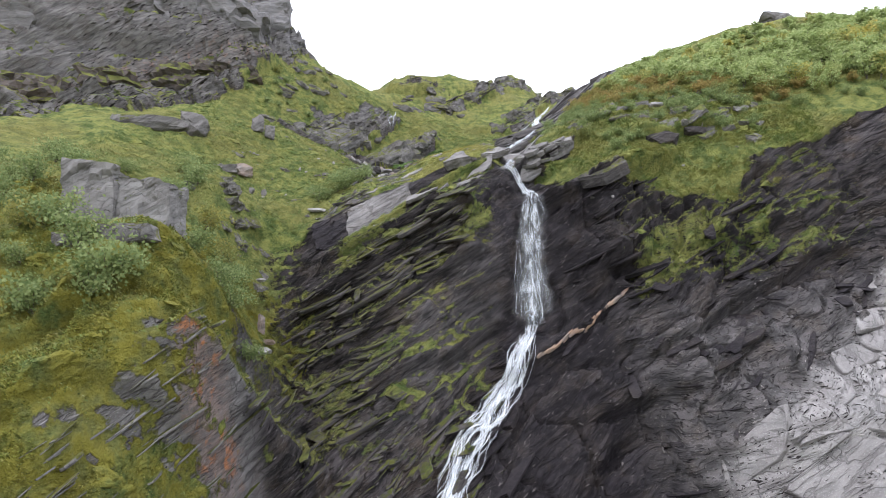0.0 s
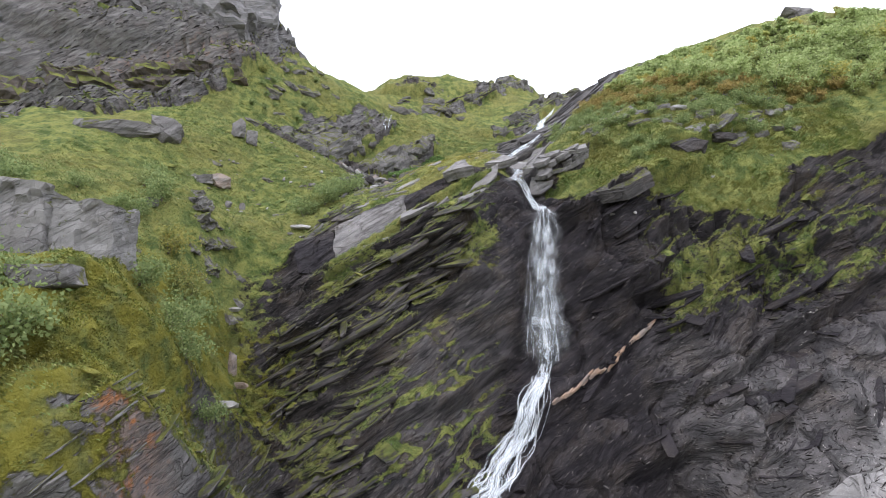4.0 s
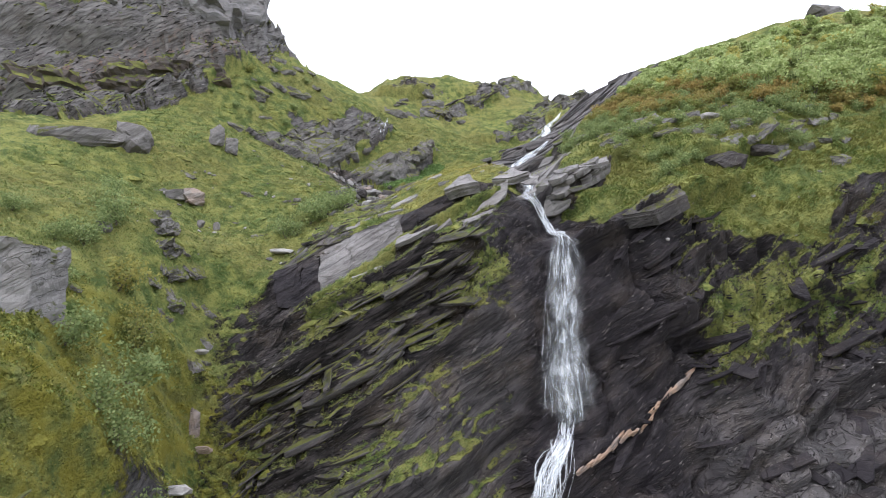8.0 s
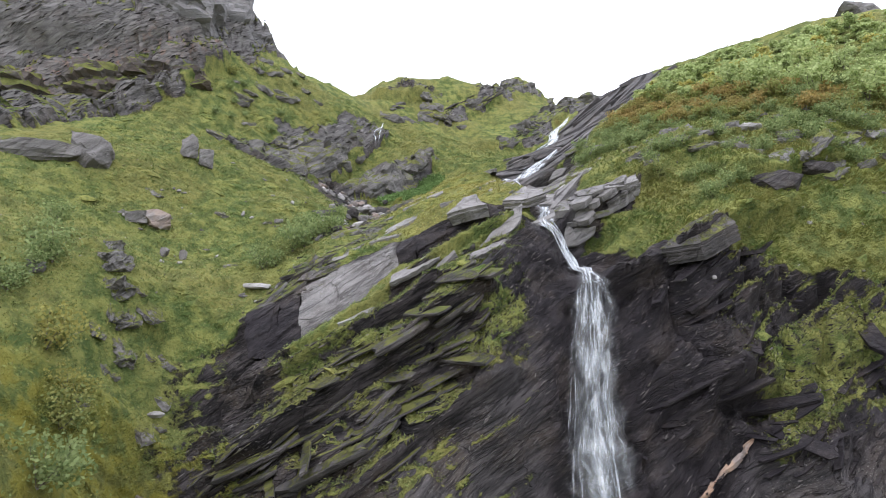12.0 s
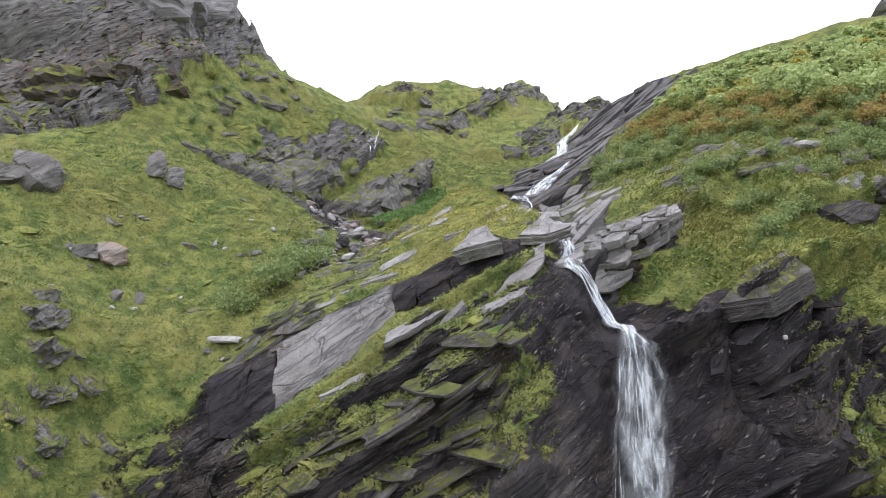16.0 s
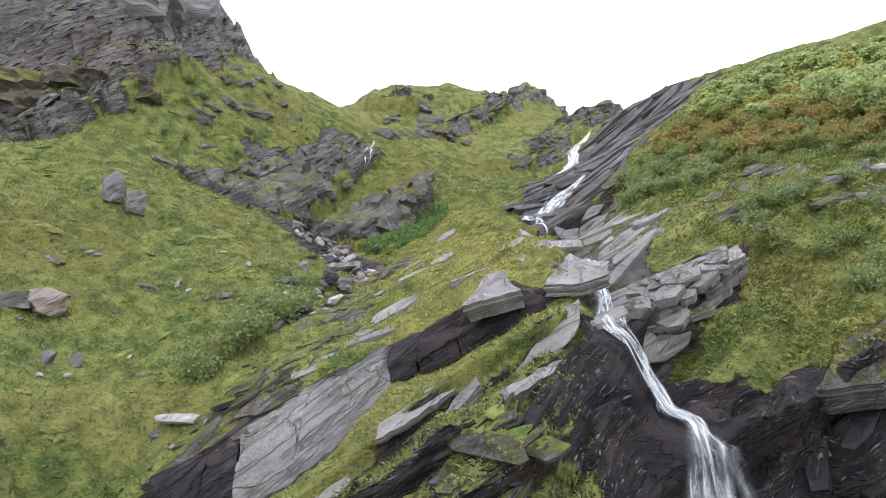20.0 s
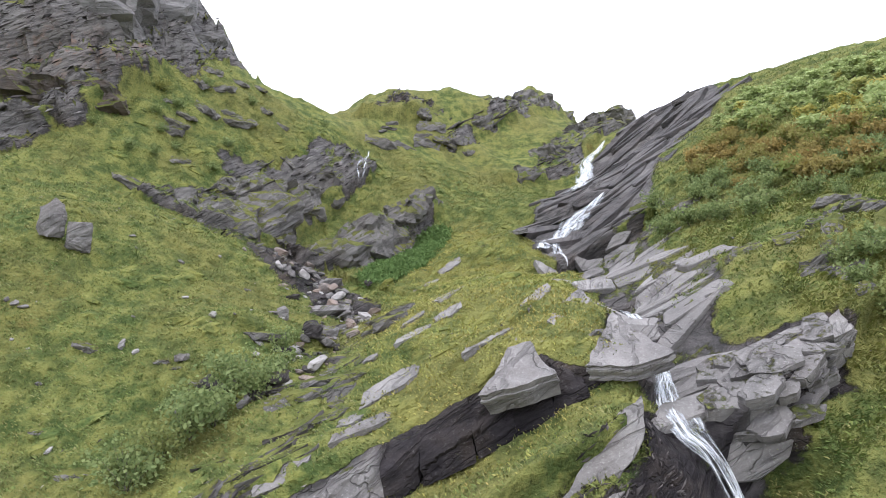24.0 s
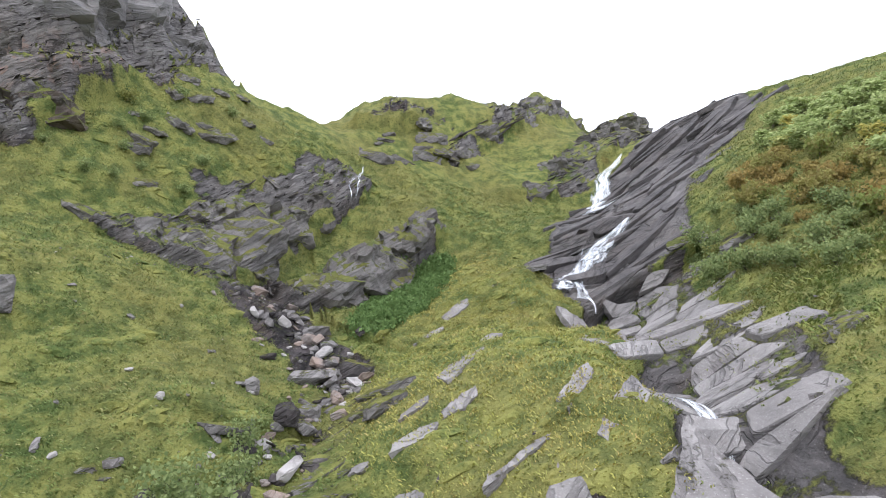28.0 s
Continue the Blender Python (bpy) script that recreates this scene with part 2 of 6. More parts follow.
# ---- zones of the mountainside, in (x, s): s runs up the slanting plane ----
ROCK = {
    "cliff": [(-11.4, 34.6), (-10.3, 39.9), (-9.6, 38.2), (-6.9, 36.6), (-2.4, 39.3), (0, 40.7), (4.6, 43.6), (5.5, 44.3), (7.3, 39.0), (10.8, 39.9), (15.5, 41.2), (21.6, 39.6), (27.6, 42.9),
              (33.6, 46.7), (44, 44), (44, 2), (-8.6, 2), (-8.2, 14.3), (-9.5, 24)],
    "buttress": [(-8.8, 25.0), (-9.9, 19.5), (-10.8, 15.5), (-13.5, 10), (-16, 4), (-7.5, 4), (-7.7, 19)],
    "west_cliff": [(-90, 52), (-37.6, 53.0), (-33.5, 58.5), (-25.5, 68.5), (-23.6, 74.9), (-22.3, 80.3), (-18.5, 88.8), (-20, 99), (-90, 99)],
    "dark_wall": [(-18.2, 65.5), (-17.4, 68.9), (-15.7, 74.6), (-12.8, 77.1), (-11.3, 77.3), (-8.8, 83.2), (-6.8, 81.4), (-8.1, 76.8),
                  (-10.7, 75.2), (-11.6, 70.5), (-12.3, 65.9), (-14.5, 65.2), (-16.1, 64.7)],
    "lump": [(-8.4, 63.8), (-10.6, 66.0), (-6.2, 70.0), (-3.2, 74.0), (-0.7, 80.8), (-0.9, 73), (-3.4, 68.6), (-6.0, 66.2)],
    "crest": [(3.4, 98.3), (7.9, 106.5), (12.4, 118.0), (17, 110), (15.1, 106.0), (10.6, 101.2), (5.7, 96.7), (0.8, 90.0), (-0.8, 95.6)],
    "crest_west": [(-8.0, 93.8), (-4.9, 99.0), (-1.3, 98.5), (-3.6, 93.5)],
    "upper_rock": [(6.1, 85.1), (11.8, 91.5), (19.4, 107.4), (26, 114), (22, 92), (14.8, 90.5), (10.9, 86.5)],
    "stream_upper": [(5.3, 69.1), (12.1, 82.4), (15.9, 87.1), (21.3, 95), (26, 92), (25.0, 84.1), (22.4, 80.1), (17.2, 75.0), (13.0, 68.2),
                     (11.2, 63.5), (7.8, 62.2), (6.0, 59.8), (5.4, 64.3)],
    "stream_lower": [(5.4, 56.0), (6.0, 59.4), (7.9, 61.9), (11.0, 63.0), (10.7, 59.1), (9.7, 54.7), (10.4, 53.3), (10.2, 51.8), (8.8, 49.7), (7.3, 47.2), (7.0, 42),
                     (5.4, 40), (4.4, 45.7), (5.2, 49.6), (6.2, 54.6)],
    "east_rocks": [(6.7, 45.4), (8.4, 45.3), (10.4, 45.8), (9.6, 44.0), (8.2, 43.4), (7.8, 42.3), (6.1, 42.4)],
    "scree": [(-12.4, 63.8), (-11.5, 68.4), (-7.2, 61.3), (-4.2, 57.4), (-4.1, 54.4), (-4.9, 53.7), (-7.3, 57.0), (-10.4, 60.5)],
}
PALE = [(27.0, 30.0), (24.4, 26.3), (18.2, 22.2), (15.4, 20.0), (13.4, 18.0), (12.4, 8), (44, 8), (44, 33)]
FACE = [(-3.0, 29.1), (0.2, 31.7), (3.9, 36.0), (4.3, 30.5), (3.0, 27.0), (-0.1, 23.5), (-1.7, 20.7), (-4.8, 20.5), (-4.0, 22.6), (-2.5, 25.3)]
GREENS = [[(15.1, 36.9), (18.9, 37.5), (19.9, 35.4), (15.6, 32.4), (13.1, 30.8), (12.4, 33.5)], [(18.2, 35.2), (23.0, 36.3), (25.2, 37.0), (24.0, 33.6), (19.8, 34.6)],
          [(-7.4, 18.6), (-7.9, 24.4), (-6.8, 25.2), (-5.0, 21.7)], [(0.4, 35.0), (2.2, 36.6), (3.6, 37.0), (2.2, 35.4), (0.6, 33.8)]]
CAVE = (7.0, 41.5)
FAN = [(5.65, 29.1), (5.2, 27.6), (4.3, 25.8), (3.0, 23.6), (1.8, 21.6), (0.7, 19.0), (-0.5, 15.5), (-1.4, 12.0)]
STREAM_BED = [(6.1, 51.2), (5.8, 48.4), (5.5, 45.1), (5.1, 42.4), (5.4, 41.2), (5.95, 40.3), (6.35, 39.2), (6.45, 37.6), (6.3, 35.6), (6.1, 33.3), (5.65, 29.1)]
WALL_LINE = [[(x, (y + z) * ROOT) for x, y, z in LAND[k]] for k in ("wall_foot", "wall_top")]
GULLY = [(-13.5, 37), (-12.2, 31), (-10.4, 24), (-9.4, 14), (-5, 14), (-6.5, 22), (-9.4, 31), (-11.5, 38)]

ROCK["great_wall"] = WALL_LINE[0] + WALL_LINE[1][::-1]


def inside(poly, x, s):
    """Signed distance to a polygon's edge, positive inside."""
    best, odd = np.full(len(x), 1e9), np.zeros(len(x), bool)
    for (ax, ay), (bx, by) in zip(poly, poly[1:] + poly[:1]):
        dx, dy = bx - ax, by - ay
        t = np.clip(((x - ax) * dx + (s - ay) * dy) / (dx * dx + dy * dy), 0, 1)
        best = np.minimum(best, np.hypot(x - ax - t * dx, s - ay - t * dy))
        odd ^= ((ay > s) != (by > s)) & (x < (bx - ax) * (s - ay) / ((by - ay) or 1e-9) + ax)
    return np.where(odd, best, -best)


BED = np.array([-0.60, -0.38, 1.0])
BED /= np.linalg.norm(BED)
WEST_BED = (-0.06, -0.12, 0.99)


def zone_of(name, x, s, ragged):
    return smooth(-0.5, 0.5, inside(ROCK[name], x, s) + ragged)


def terrain(x, s):
    """The sheet's w with all relief, and its zones."""
    w = base_w(x, s)
    p = to_world(x, s, w)
    near = (np.abs(x) < 60) & (s > -5) & (s < 130)
    xn, sn, pn = x[near], s[near], p[near]
    wn_ = w[near] + steps(xn, sn, fbm(pn, 3.0, 3, 11) * 0.22)
    ragged = fbm(pn, 4.0, 4, 21) * 0.7
    rock, zone = np.zeros(len(xn)), {}
    for name in ROCK:
        zone[name] = zone_of(name, xn, sn, ragged * (2.6 if name in ("west_cliff", "dark_wall", "crest", "upper_rock") else 1.7 if name == "cliff" else 1.0))
        rock = np.maximum(rock, zone[name])
    pn = to_world(xn, sn, wn_)
    # layered beds in the rock
    dip = zone["west_cliff"][:, None] * (np.array([-0.12, -0.25, 0.96]) - BED) + BED
    bed = (pn * dip).sum(1) + 0.25 * fbm(pn, 2.6, 3, 31)
    along = np.c_[pn[:, 0] * 0.16, pn[:, 1] * 0.16, pn[:, 2] * 0.05]
    relief = np.zeros(len(xn))
    for thick, amp, seed in ((1.9, 0.85, 1), (0.75, 0.42, 2), (0.3, 0.16, 3)):
        q = bed / thick + 0.6 * fbm(along / thick * 1.5, 1.0, 2, seed + 40)
        k = np.floor(q)
        fr = q - k
        jag = value_noise(np.c_[k * 3.7 + seed, pn[:, 0] / (thick * 3.2), pn[:, 1] / (thick * 2.4)], seed + 50)
        jag0 = value_noise(np.c_[(k - 1) * 3.7 + seed, pn[:, 0] / (thick * 3.2), pn[:, 1] / (thick * 2.4)], seed + 50)
        edge = smooth(0.0, 0.16, fr)
        relief += amp * ((jag0 * (1 - edge) + jag * edge) * 0.75 + 0.35 * (fr - 0.5) * edge)
    # fractures across the beds
    crack = np.abs(value_noise(np.c_[pn[:, 0] * 0.55 + bed * 0.2, bed * 0.25, pn[:, 1] * 0.4], 61))
    relief -= 0.35 * smooth(0.1, 0.0, crack)
    strong = np.zeros(len(xn))
    east = smooth(6.0, 9.0, xn)
    for name, much in (("cliff", 1.05 + 0.75 * east), ("buttress", 0.7), ("west_cliff", 2.3), ("dark_wall", 0.9), ("lump", 0.9), ("crest", 1.0), ("crest_west", 0.8),
                       ("upper_rock", 1.0), ("stream_upper", 0.62), ("stream_lower", 0.3), ("east_rocks", 0.7), ("scree", 0.45), ("great_wall", 0.25)):
        strong = np.maximum(strong, zone[name] * much)
    pale = smooth(-1.5, 1.3, inside(PALE, xn, sn) + ragged * 1.6)
    strong *= 1 - 0.62 * pale
    strong *= 1 - 0.6 * smooth(-0.4, 0.8, inside(FACE, xn, sn))
    strong = np.minimum(strong, 2.3 - 2.0 * zone["great_wall"])
    bed_d = np.abs(ledge(STREAM_BED, xn, sn)[0])
    strong *= 1 - 0.8 * np.exp(-(bed_d / 1.3) ** 2)
    wn_ += relief * strong - 0.45 * np.exp(-(bed_d / 1.0) ** 2)
    wn_ -= 1.3 * smooth(1.2, 0.6, np.hypot((xn - CAVE[0]) / 1.3, (sn - CAVE[1]) / 0.8))
    # turf: hummocks and small terraces
    soft = (1 - rock) * (1 - 0.65 * smooth(1.1, 0.8, np.hypot((xn - 0.5 - 0.1 * (sn - 50)) / 6.5, (sn - 51) / 9)))
    wn_ += soft * (0.36 * fbm(pn, 3.4, 3, 71) + 0.22 * np.abs(fbm(pn, 1.0, 3, 75)) + 0.05 * fbm(pn, 0.4, 2, 77))
    wn_ += smooth(-8.2, -9.6, xn) * smooth(34, 30, sn) * 0.42 * (0.55 - np.abs(value_noise(pn / 0.75, 79)) + 0.5 * value_noise(pn / 1.9, 80))
    wn_ += rock * 0.06 * fbm(pn, 0.5, 2, 81)
    w = w.copy()
    w[near] = wn_
    w[~near] += 0.8 * fbm(p[~near], 9.0, 3, 91)

    def full(v):
        o = np.zeros(len(x))
        o[near] = v
        return o

    out = {name: full(zone[name]) for name in zone}
    out["rock"], out["pale"] = full(rock), full(pale)
    return w, out


def grow(a, b, step, far, ratio):
    """Coordinates with an even step from a to b that widen beyond, out to far."""
    inner = list(np.arange(a, b, step))
    out, d = [], step
    while (out[-1] if out else b) < far:
        d *= ratio
        out.append((out[-1] if out else b) + d)
    low, d = [], step
    while (low[-1] if low else a) > -far:
        d *= ratio
        low.append((low[-1] if low else a) - d)
    return np.array(low[::-1] + inner + out)


STEP = 0.13
gx = grow(-25, 25, STEP, 2600, 1.035)
gs = grow(7, 60, STEP, 2600, 1.022)
mx, ms = (v.ravel() for v in np.meshgrid(gx, gs))
mw, zones = terrain(mx, ms)
place = to_world(mx, ms, mw)
shape = (len(gs), len(gx))
idx = np.arange(len(mx)).reshape(shape)
quads = np.stack([idx[:-1, :-1], idx[:-1, 1:], idx[1:, 1:], idx[1:, :-1]], -1).reshape(-1, 4)
grid = place.reshape(*shape, 3)
normal = np.cross(np.gradient(grid, axis=1), np.gradient(grid, axis=0)).reshape(-1, 3)
normal /= np.linalg.norm(normal, axis=1, keepdims=True) + 1e-9
level = normal[:, 2]

# how much turf or moss lies on the ground: on ledges and gentle ground, none on bare slabs
patch = fbm(place, 2.2, 4, 101)
lush = smooth(-9, -6, mx) * smooth(4.5, 0.5, mx) * zones["cliff"] * smooth(17, 26, ms)
lush = np.maximum(lush, 0.8 * zones["cliff"] * smooth(11, 15, mx) * smooth(31, 35, ms) * smooth(32, 24, mx))
hold = smooth(0.35, 0.75, level + 0.20 * patch)
turf = 1 - zones["rock"]
turf = np.maximum(turf, zones["cliff"] * hold * (0.25 + 0.75 * lush))
turf = np.maximum(turf, zones["buttress"] * smooth(-0.15, 0.2, level + 0.45 * patch))
for zname, much in (("west_cliff", 0.95), ("dark_wall", 0.6), ("lump", 0.8), ("crest", 0.7), ("crest_west", 0.8), ("upper_rock", 0.7),
                    ("stream_upper", 0.2), ("stream_lower", 0.5), ("east_rocks", 0.45), ("scree", 0.35)):
    turf = np.maximum(turf, zones[zname] * much * hold)
turf *= 1 - 0.75 * zones["pale"] * (patch < 0.35)
turf *= np.maximum(np.maximum(smooth(0.12, 0.42, level + 0.15 * patch), 1 - 1.2 * zones["rock"]), smooth(-7.6, -9.2, mx) * smooth(34, 30, ms) * smooth(-0.25, 0.2, level + 0.3 * patch))
foot_s, top_s = (np.interp(mx, *zip(*line)) for line in WALL_LINE)
span = smooth(-10.4, -9.6, mx) * smooth(4.2, 3.4, mx)
turf = np.maximum(turf, span * smooth(0.0, 0.4, ms - top_s) * smooth(5, 3, ms - top_s))
turf = np.maximum(turf, span * smooth(0.1, -0.3, ms - foot_s) * smooth(-4.2, -2.2, ms - foot_s + 0.6 * patch) * smooth(-8.0, -6.5, mx))
turf *= 1 - span * smooth(-0.15, 0.1, ms - foot_s) * smooth(0.15, -0.1, ms - top_s)
for poly in GREENS:
    turf = np.maximum(turf, 0.62 * smooth(-0.8, 1.0, inside(poly, mx, ms) + 1.0 * patch))
gully = smooth(-0.6, 0.6, inside(GULLY, mx, ms) + 0.5 * patch)
turf = np.maximum(turf * (1 - 0.5 * gully), gully * 0.75 * hold)
wet_shade = np.maximum(zones["cliff"] * np.maximum(smooth(7.5, 3.0, np.abs(mx - 7.0)), smooth(6, 9, mx) * smooth(30, 20, mx) * (0.25 + 0.55 * smooth(27, 34, ms))) * (1 - zones["pale"]), zones["dark_wall"] * 0.15)
face = smooth(-0.5, 0.9, inside(FACE, mx, ms))
# the great wall's eastern half is blackened too: recess shade put into the colour
wet_shade = np.maximum(wet_shade * (1 - 0.5 * face), zones["great_wall"] * smooth(-3.2, -2.4, mx))
turf = np.maximum(turf, 0.72 * smooth(-7.9, -9.0, mx) * smooth(34, 30, ms) * smooth(-0.35, 0.15, level + 0.55 * fbm(place, 0.9, 3, 103)) * (1 - 0.4 * gully))
moss = smooth(-8.0, -9.5, mx) * smooth(34, 30, ms) * smooth(-26, -20, mx)
fern = smooth(1.6, 0.4, np.hypot((mx + 3.0 - 0.28 * (ms - 66)) / 2.0, (ms - 66.5) / 5.6))


def mesh_from(name, verts, polys, smooth_shade=True, checked=True):
    me = bpy.data.meshes.new(name)
    verts, polys = np.asarray(verts, np.float32), np.asarray(polys, np.int32)
    me.vertices.add(len(verts))
    me.vertices.foreach_set("co", verts.ravel())
    k = polys.shape[1]
    me.loops.add(polys.size)
    me.loops.foreach_set("vertex_index", polys.ravel())
    me.polygons.add(len(polys))
    me.polygons.foreach_set("loop_start", np.arange(0, polys.size, k, dtype=np.int32))
    me.polygons.foreach_set("use_smooth", np.full(len(polys), smooth_shade))
    me.update(calc_edges=True)
    return me


def point_value(me, name, values):
    a = me.attributes.new(name, "FLOAT", "POINT")
    a.data.foreach_set("value", np.asarray(values, np.float32))


# ---- materials ----
class Shade:
    """A small writer of node trees."""

    def __init__(self, name):
        self.mat = bpy.data.materials.new(name)
        self.mat.use_nodes = True
        self.n, self.l = self.mat.node_tree.nodes, self.mat.node_tree.links
        self.out = self.n["Principled BSDF"]

    def put(self, socket, value):
        if isinstance(value, bpy.types.NodeSocket):
            self.l.new(value, socket)
        elif isinstance(value, tuple) and len(value) == 3 and socket.type == "RGBA":
            socket.default_value = (*value, 1)
        else:
            socket.default_value = value

    def node(self, kind, outlet=0, **given):
        return self.wire(self.n.new(kind), outlet, **given)

    def wire(self, nd, outlet=0, **given):
        for key, value in given.items():
            self.put(nd.inputs[int(key[1:]) if key[0] == "i" and key[1:].isdigit() else key.replace("_", " ")], value)
        return nd.outputs[outlet]

    def where(self):
        return self.node("ShaderNodeNewGeometry", "Position")

    def noise(self, scale, detail=4.0, rough=0.55, vector=None):
        return self.node("ShaderNodeTexNoise", 0, Scale=scale, Detail=detail, Roughness=rough, Vector=vector or self.where())

    def math(self, op, a, b=0.0, clamp=False):
        nd = self.n.new("ShaderNodeMath")
        nd.operation, nd.use_clamp = op, clamp
        return self.wire(nd, i0=a, i1=b)

    def step(self, value, a, b, lo=0.0, hi=1.0):
        nd = self.n.new("ShaderNodeMapRange")
        nd.interpolation_type = "SMOOTHSTEP"
        return self.wire(nd, i0=value, i1=a, i2=b, i3=lo, i4=hi)

    def mix(self, fac, a, b):
        nd = self.n.new("ShaderNodeMix")
        nd.data_type = "RGBA"
        self.put(nd.inputs[0], fac), self.put(nd.inputs[6], a), self.put(nd.inputs[7], b)
        return nd.outputs[2]

    def attr(self, name):
        nd = self.n.new("ShaderNodeAttribute")
        nd.attribute_name = name
        return nd.outputs[2]

    def bump(self, height, strength, distance):
        return self.node("ShaderNodeBump", 0, Height=height, Strength=strength, Distance=distance)

    def done(self, color, rough, normal=None, **more):
        self.put(self.out.inputs["Base Color"], color)
        self.put(self.out.inputs["Roughness"], rough)
        self.out.inputs["Specular IOR Level"].default_value = 0.14
        if normal is not None:
            self.put(self.out.inputs["Normal"], normal)
        for key, value in more.items():
            self.put(self.out.inputs[key.replace("_", " ")], value)
        return self.mat


def bedded(sh, along=0.35, across=3.0, bed=None):
    """Coordinates drawn out along the beds, so that noise turns into layers."""
    e = Vector(bed or (-BED[0], -BED[1], -BED[2])).to_track_quat("Z", "Y").inverted().to_euler()
    turned = sh.node("ShaderNodeMapping", 0, Vector=sh.where(), Rotation=tuple(e))
    return sh.node("ShaderNodeMapping", 0, Vector=turned, Scale=(along, along, across))


def rock_look(sh, pale=0.0, wet_shade=0.0, seams=1.0, bed=None):
    """Colour, roughness and height of the layered rock."""
    layers = sh.noise(1.3, 6, 0.6, bedded(sh, 0.35, 2.2, bed))
    fine = sh.noise(4.5, 5, 0.6, bedded(sh, 0.45, 2.2, bed))
    blotch = sh.noise(0.55, 6, 0.65)
    grain = sh.noise(14.0, 5, 0.75)
    # dark rock: near-black to brownish grey beds, pale flecks of lichen
    c = sh.mix(sh.step(layers, 0.38, 0.62), (0.010, 0.009, 0.0095), (0.060, 0.052, 0.053))
    c = sh.mix(sh.step(blotch, 0.46, 0.68, 0, 0.7), c, (0.058, 0.043, 0.031))
    c = sh.mix(sh.step(fine, 0.56, 0.72, 0, 0.5), c, (0.135, 0.122, 0.120))
    c = sh.mix(sh.step(grain, 0.47, 0.30, 0, 0.6), c, (0.012, 0.010, 0.011))
    lichen = sh.math("MULTIPLY", sh.step(grain, 0.58, 0.66), sh.step(blotch, 0.42, 0.58))
    c = sh.mix(sh.math("MULTIPLY", lichen, 0.65), c, (0.36, 0.35, 0.33))
    # bare rock: smooth grey faces with crisp dark cracks
    bare = sh.mix(sh.step(layers, 0.3, 0.7), (0.190, 0.182, 0.178), (0.335, 0.320, 0.310))
    bare = sh.mix(sh.step(blotch, 0.46, 0.68, 0, 0.55), bare, (0.145, 0.128, 0.128))
    bare = sh.mix(sh.step(grain, 0.55, 0.64, 0, 0.5), bare, (0.47, 0.46, 0.45))
    bare = sh.mix(sh.step(grain, 0.44, 0.30, 0, 0.4), bare, (0.10, 0.09, 0.09))
    warp = sh.node("ShaderNodeVectorMath", 0, i0=bedded(sh, 0.42, 1.5, bed), i1=sh.node("ShaderNodeTexNoise", 1, Scale=1.2, Detail=3.0, Vector=sh.where()))
    cells = sh.n.new("ShaderNodeTexVoronoi")
    cells.feature = "DISTANCE_TO_EDGE"
    split = sh.step(sh.wire(cells, 0, Scale=0.8, Vector=warp), 0.022, 0.004)
    split = sh.math("MULTIPLY", split, sh.step(sh.noise(0.9, 3, 0.6), 0.40, 0.55, 0.15, 1.0))
    seam = sh.math("ABSOLUTE", sh.math("SUBTRACT", sh.noise(0.9, 4, 0.55, bedded(sh, 0.22, 2.4, bed)), 0.5))
    seam = sh.math("MULTIPLY", sh.step(seam, 0.028, 0.008), sh.step(fine, 0.30, 0.55, 0.3, 1.0))
    c = sh.mix(sh.math("MULTIPLY", sh.math("MAXIMUM", seam, sh.math("MULTIPLY", split, 0.35)), 0.7), c, (0.006, 0.005, 0.006))
    bare = sh.mix(sh.math("MULTIPLY", sh.math("MAXIMUM", sh.math("MULTIPLY", split, 0.7), sh.math("MULTIPLY", seam, 0.6 * seams)), 0.6), bare, (0.035, 0.031, 0.031))
    c = sh.mix(pale, c, bare)
    # near-black for wet rock, and for shade painted on the great wall
    c = sh.mix(sh.math("MULTIPLY", wet_shade, sh.step(blotch, 0.3, 0.62, 0.95, 0.55)), c, (0.014, 0.0115, 0.014))
    rough = sh.math("SUBTRACT", sh.step(fine, 0.2, 0.8, 0.62, 0.88), sh.math("MULTIPLY", wet_shade, 0.10))
    height = sh.math("ADD", sh.math("MULTIPLY", layers, 0.8), sh.math("MULTIPLY", fine, 0.5))
    height = sh.math("ADD", height, sh.math("MULTIPLY", grain, 0.25))
    height = sh.math("SUBTRACT", height, sh.math("MULTIPLY", sh.math("MAXIMUM", split, seam), 0.45))
    return c, rough, height


def turf_look(sh, moss=0.0, fern=0.0):
    big, mid, small = sh.noise(0.16, 4, 0.6), sh.noise(1.1, 5, 0.6), sh.noise(7.0, 4, 0.65)
    c = sh.mix(sh.step(mid, 0.38, 0.62), (0.062, 0.092, 0.027), (0.186, 0.198, 0.060))
    c = sh.mix(sh.step(big, 0.40, 0.66, 0, 0.5), c, (0.172, 0.150, 0.052))
    c = sh.mix(sh.step(small, 0.5, 0.8, 0, 0.7), c, (0.24, 0.225, 0.075))
    # small shadows between the clumps, painted as dark specks
    c = sh.mix(sh.step(small, 0.46, 0.26, 0, 0.85), c, (0.024, 0.036, 0.010))
    c = sh.mix(sh.math("MULTIPLY", moss, sh.step(mid, 0.35, 0.6)), c, (0.155, 0.142, 0.026))
    c = sh.mix(sh.math("MULTIPLY", fern, 0.8), c, sh.mix(sh.step(small, 0.3, 0.7), (0.03, 0.075, 0.018), (0.075, 0.16, 0.035)))
    rust = sh.step(sh.noise(0.45, 5, 0.65), 0.62, 0.76, 0, 0.5)
    c = sh.mix(rust, c, (0.135, 0.085, 0.028))
    return c, sh.math("ADD", sh.math("MULTIPLY", small, 1.0), sh.math("MULTIPLY", mid, 1.5))


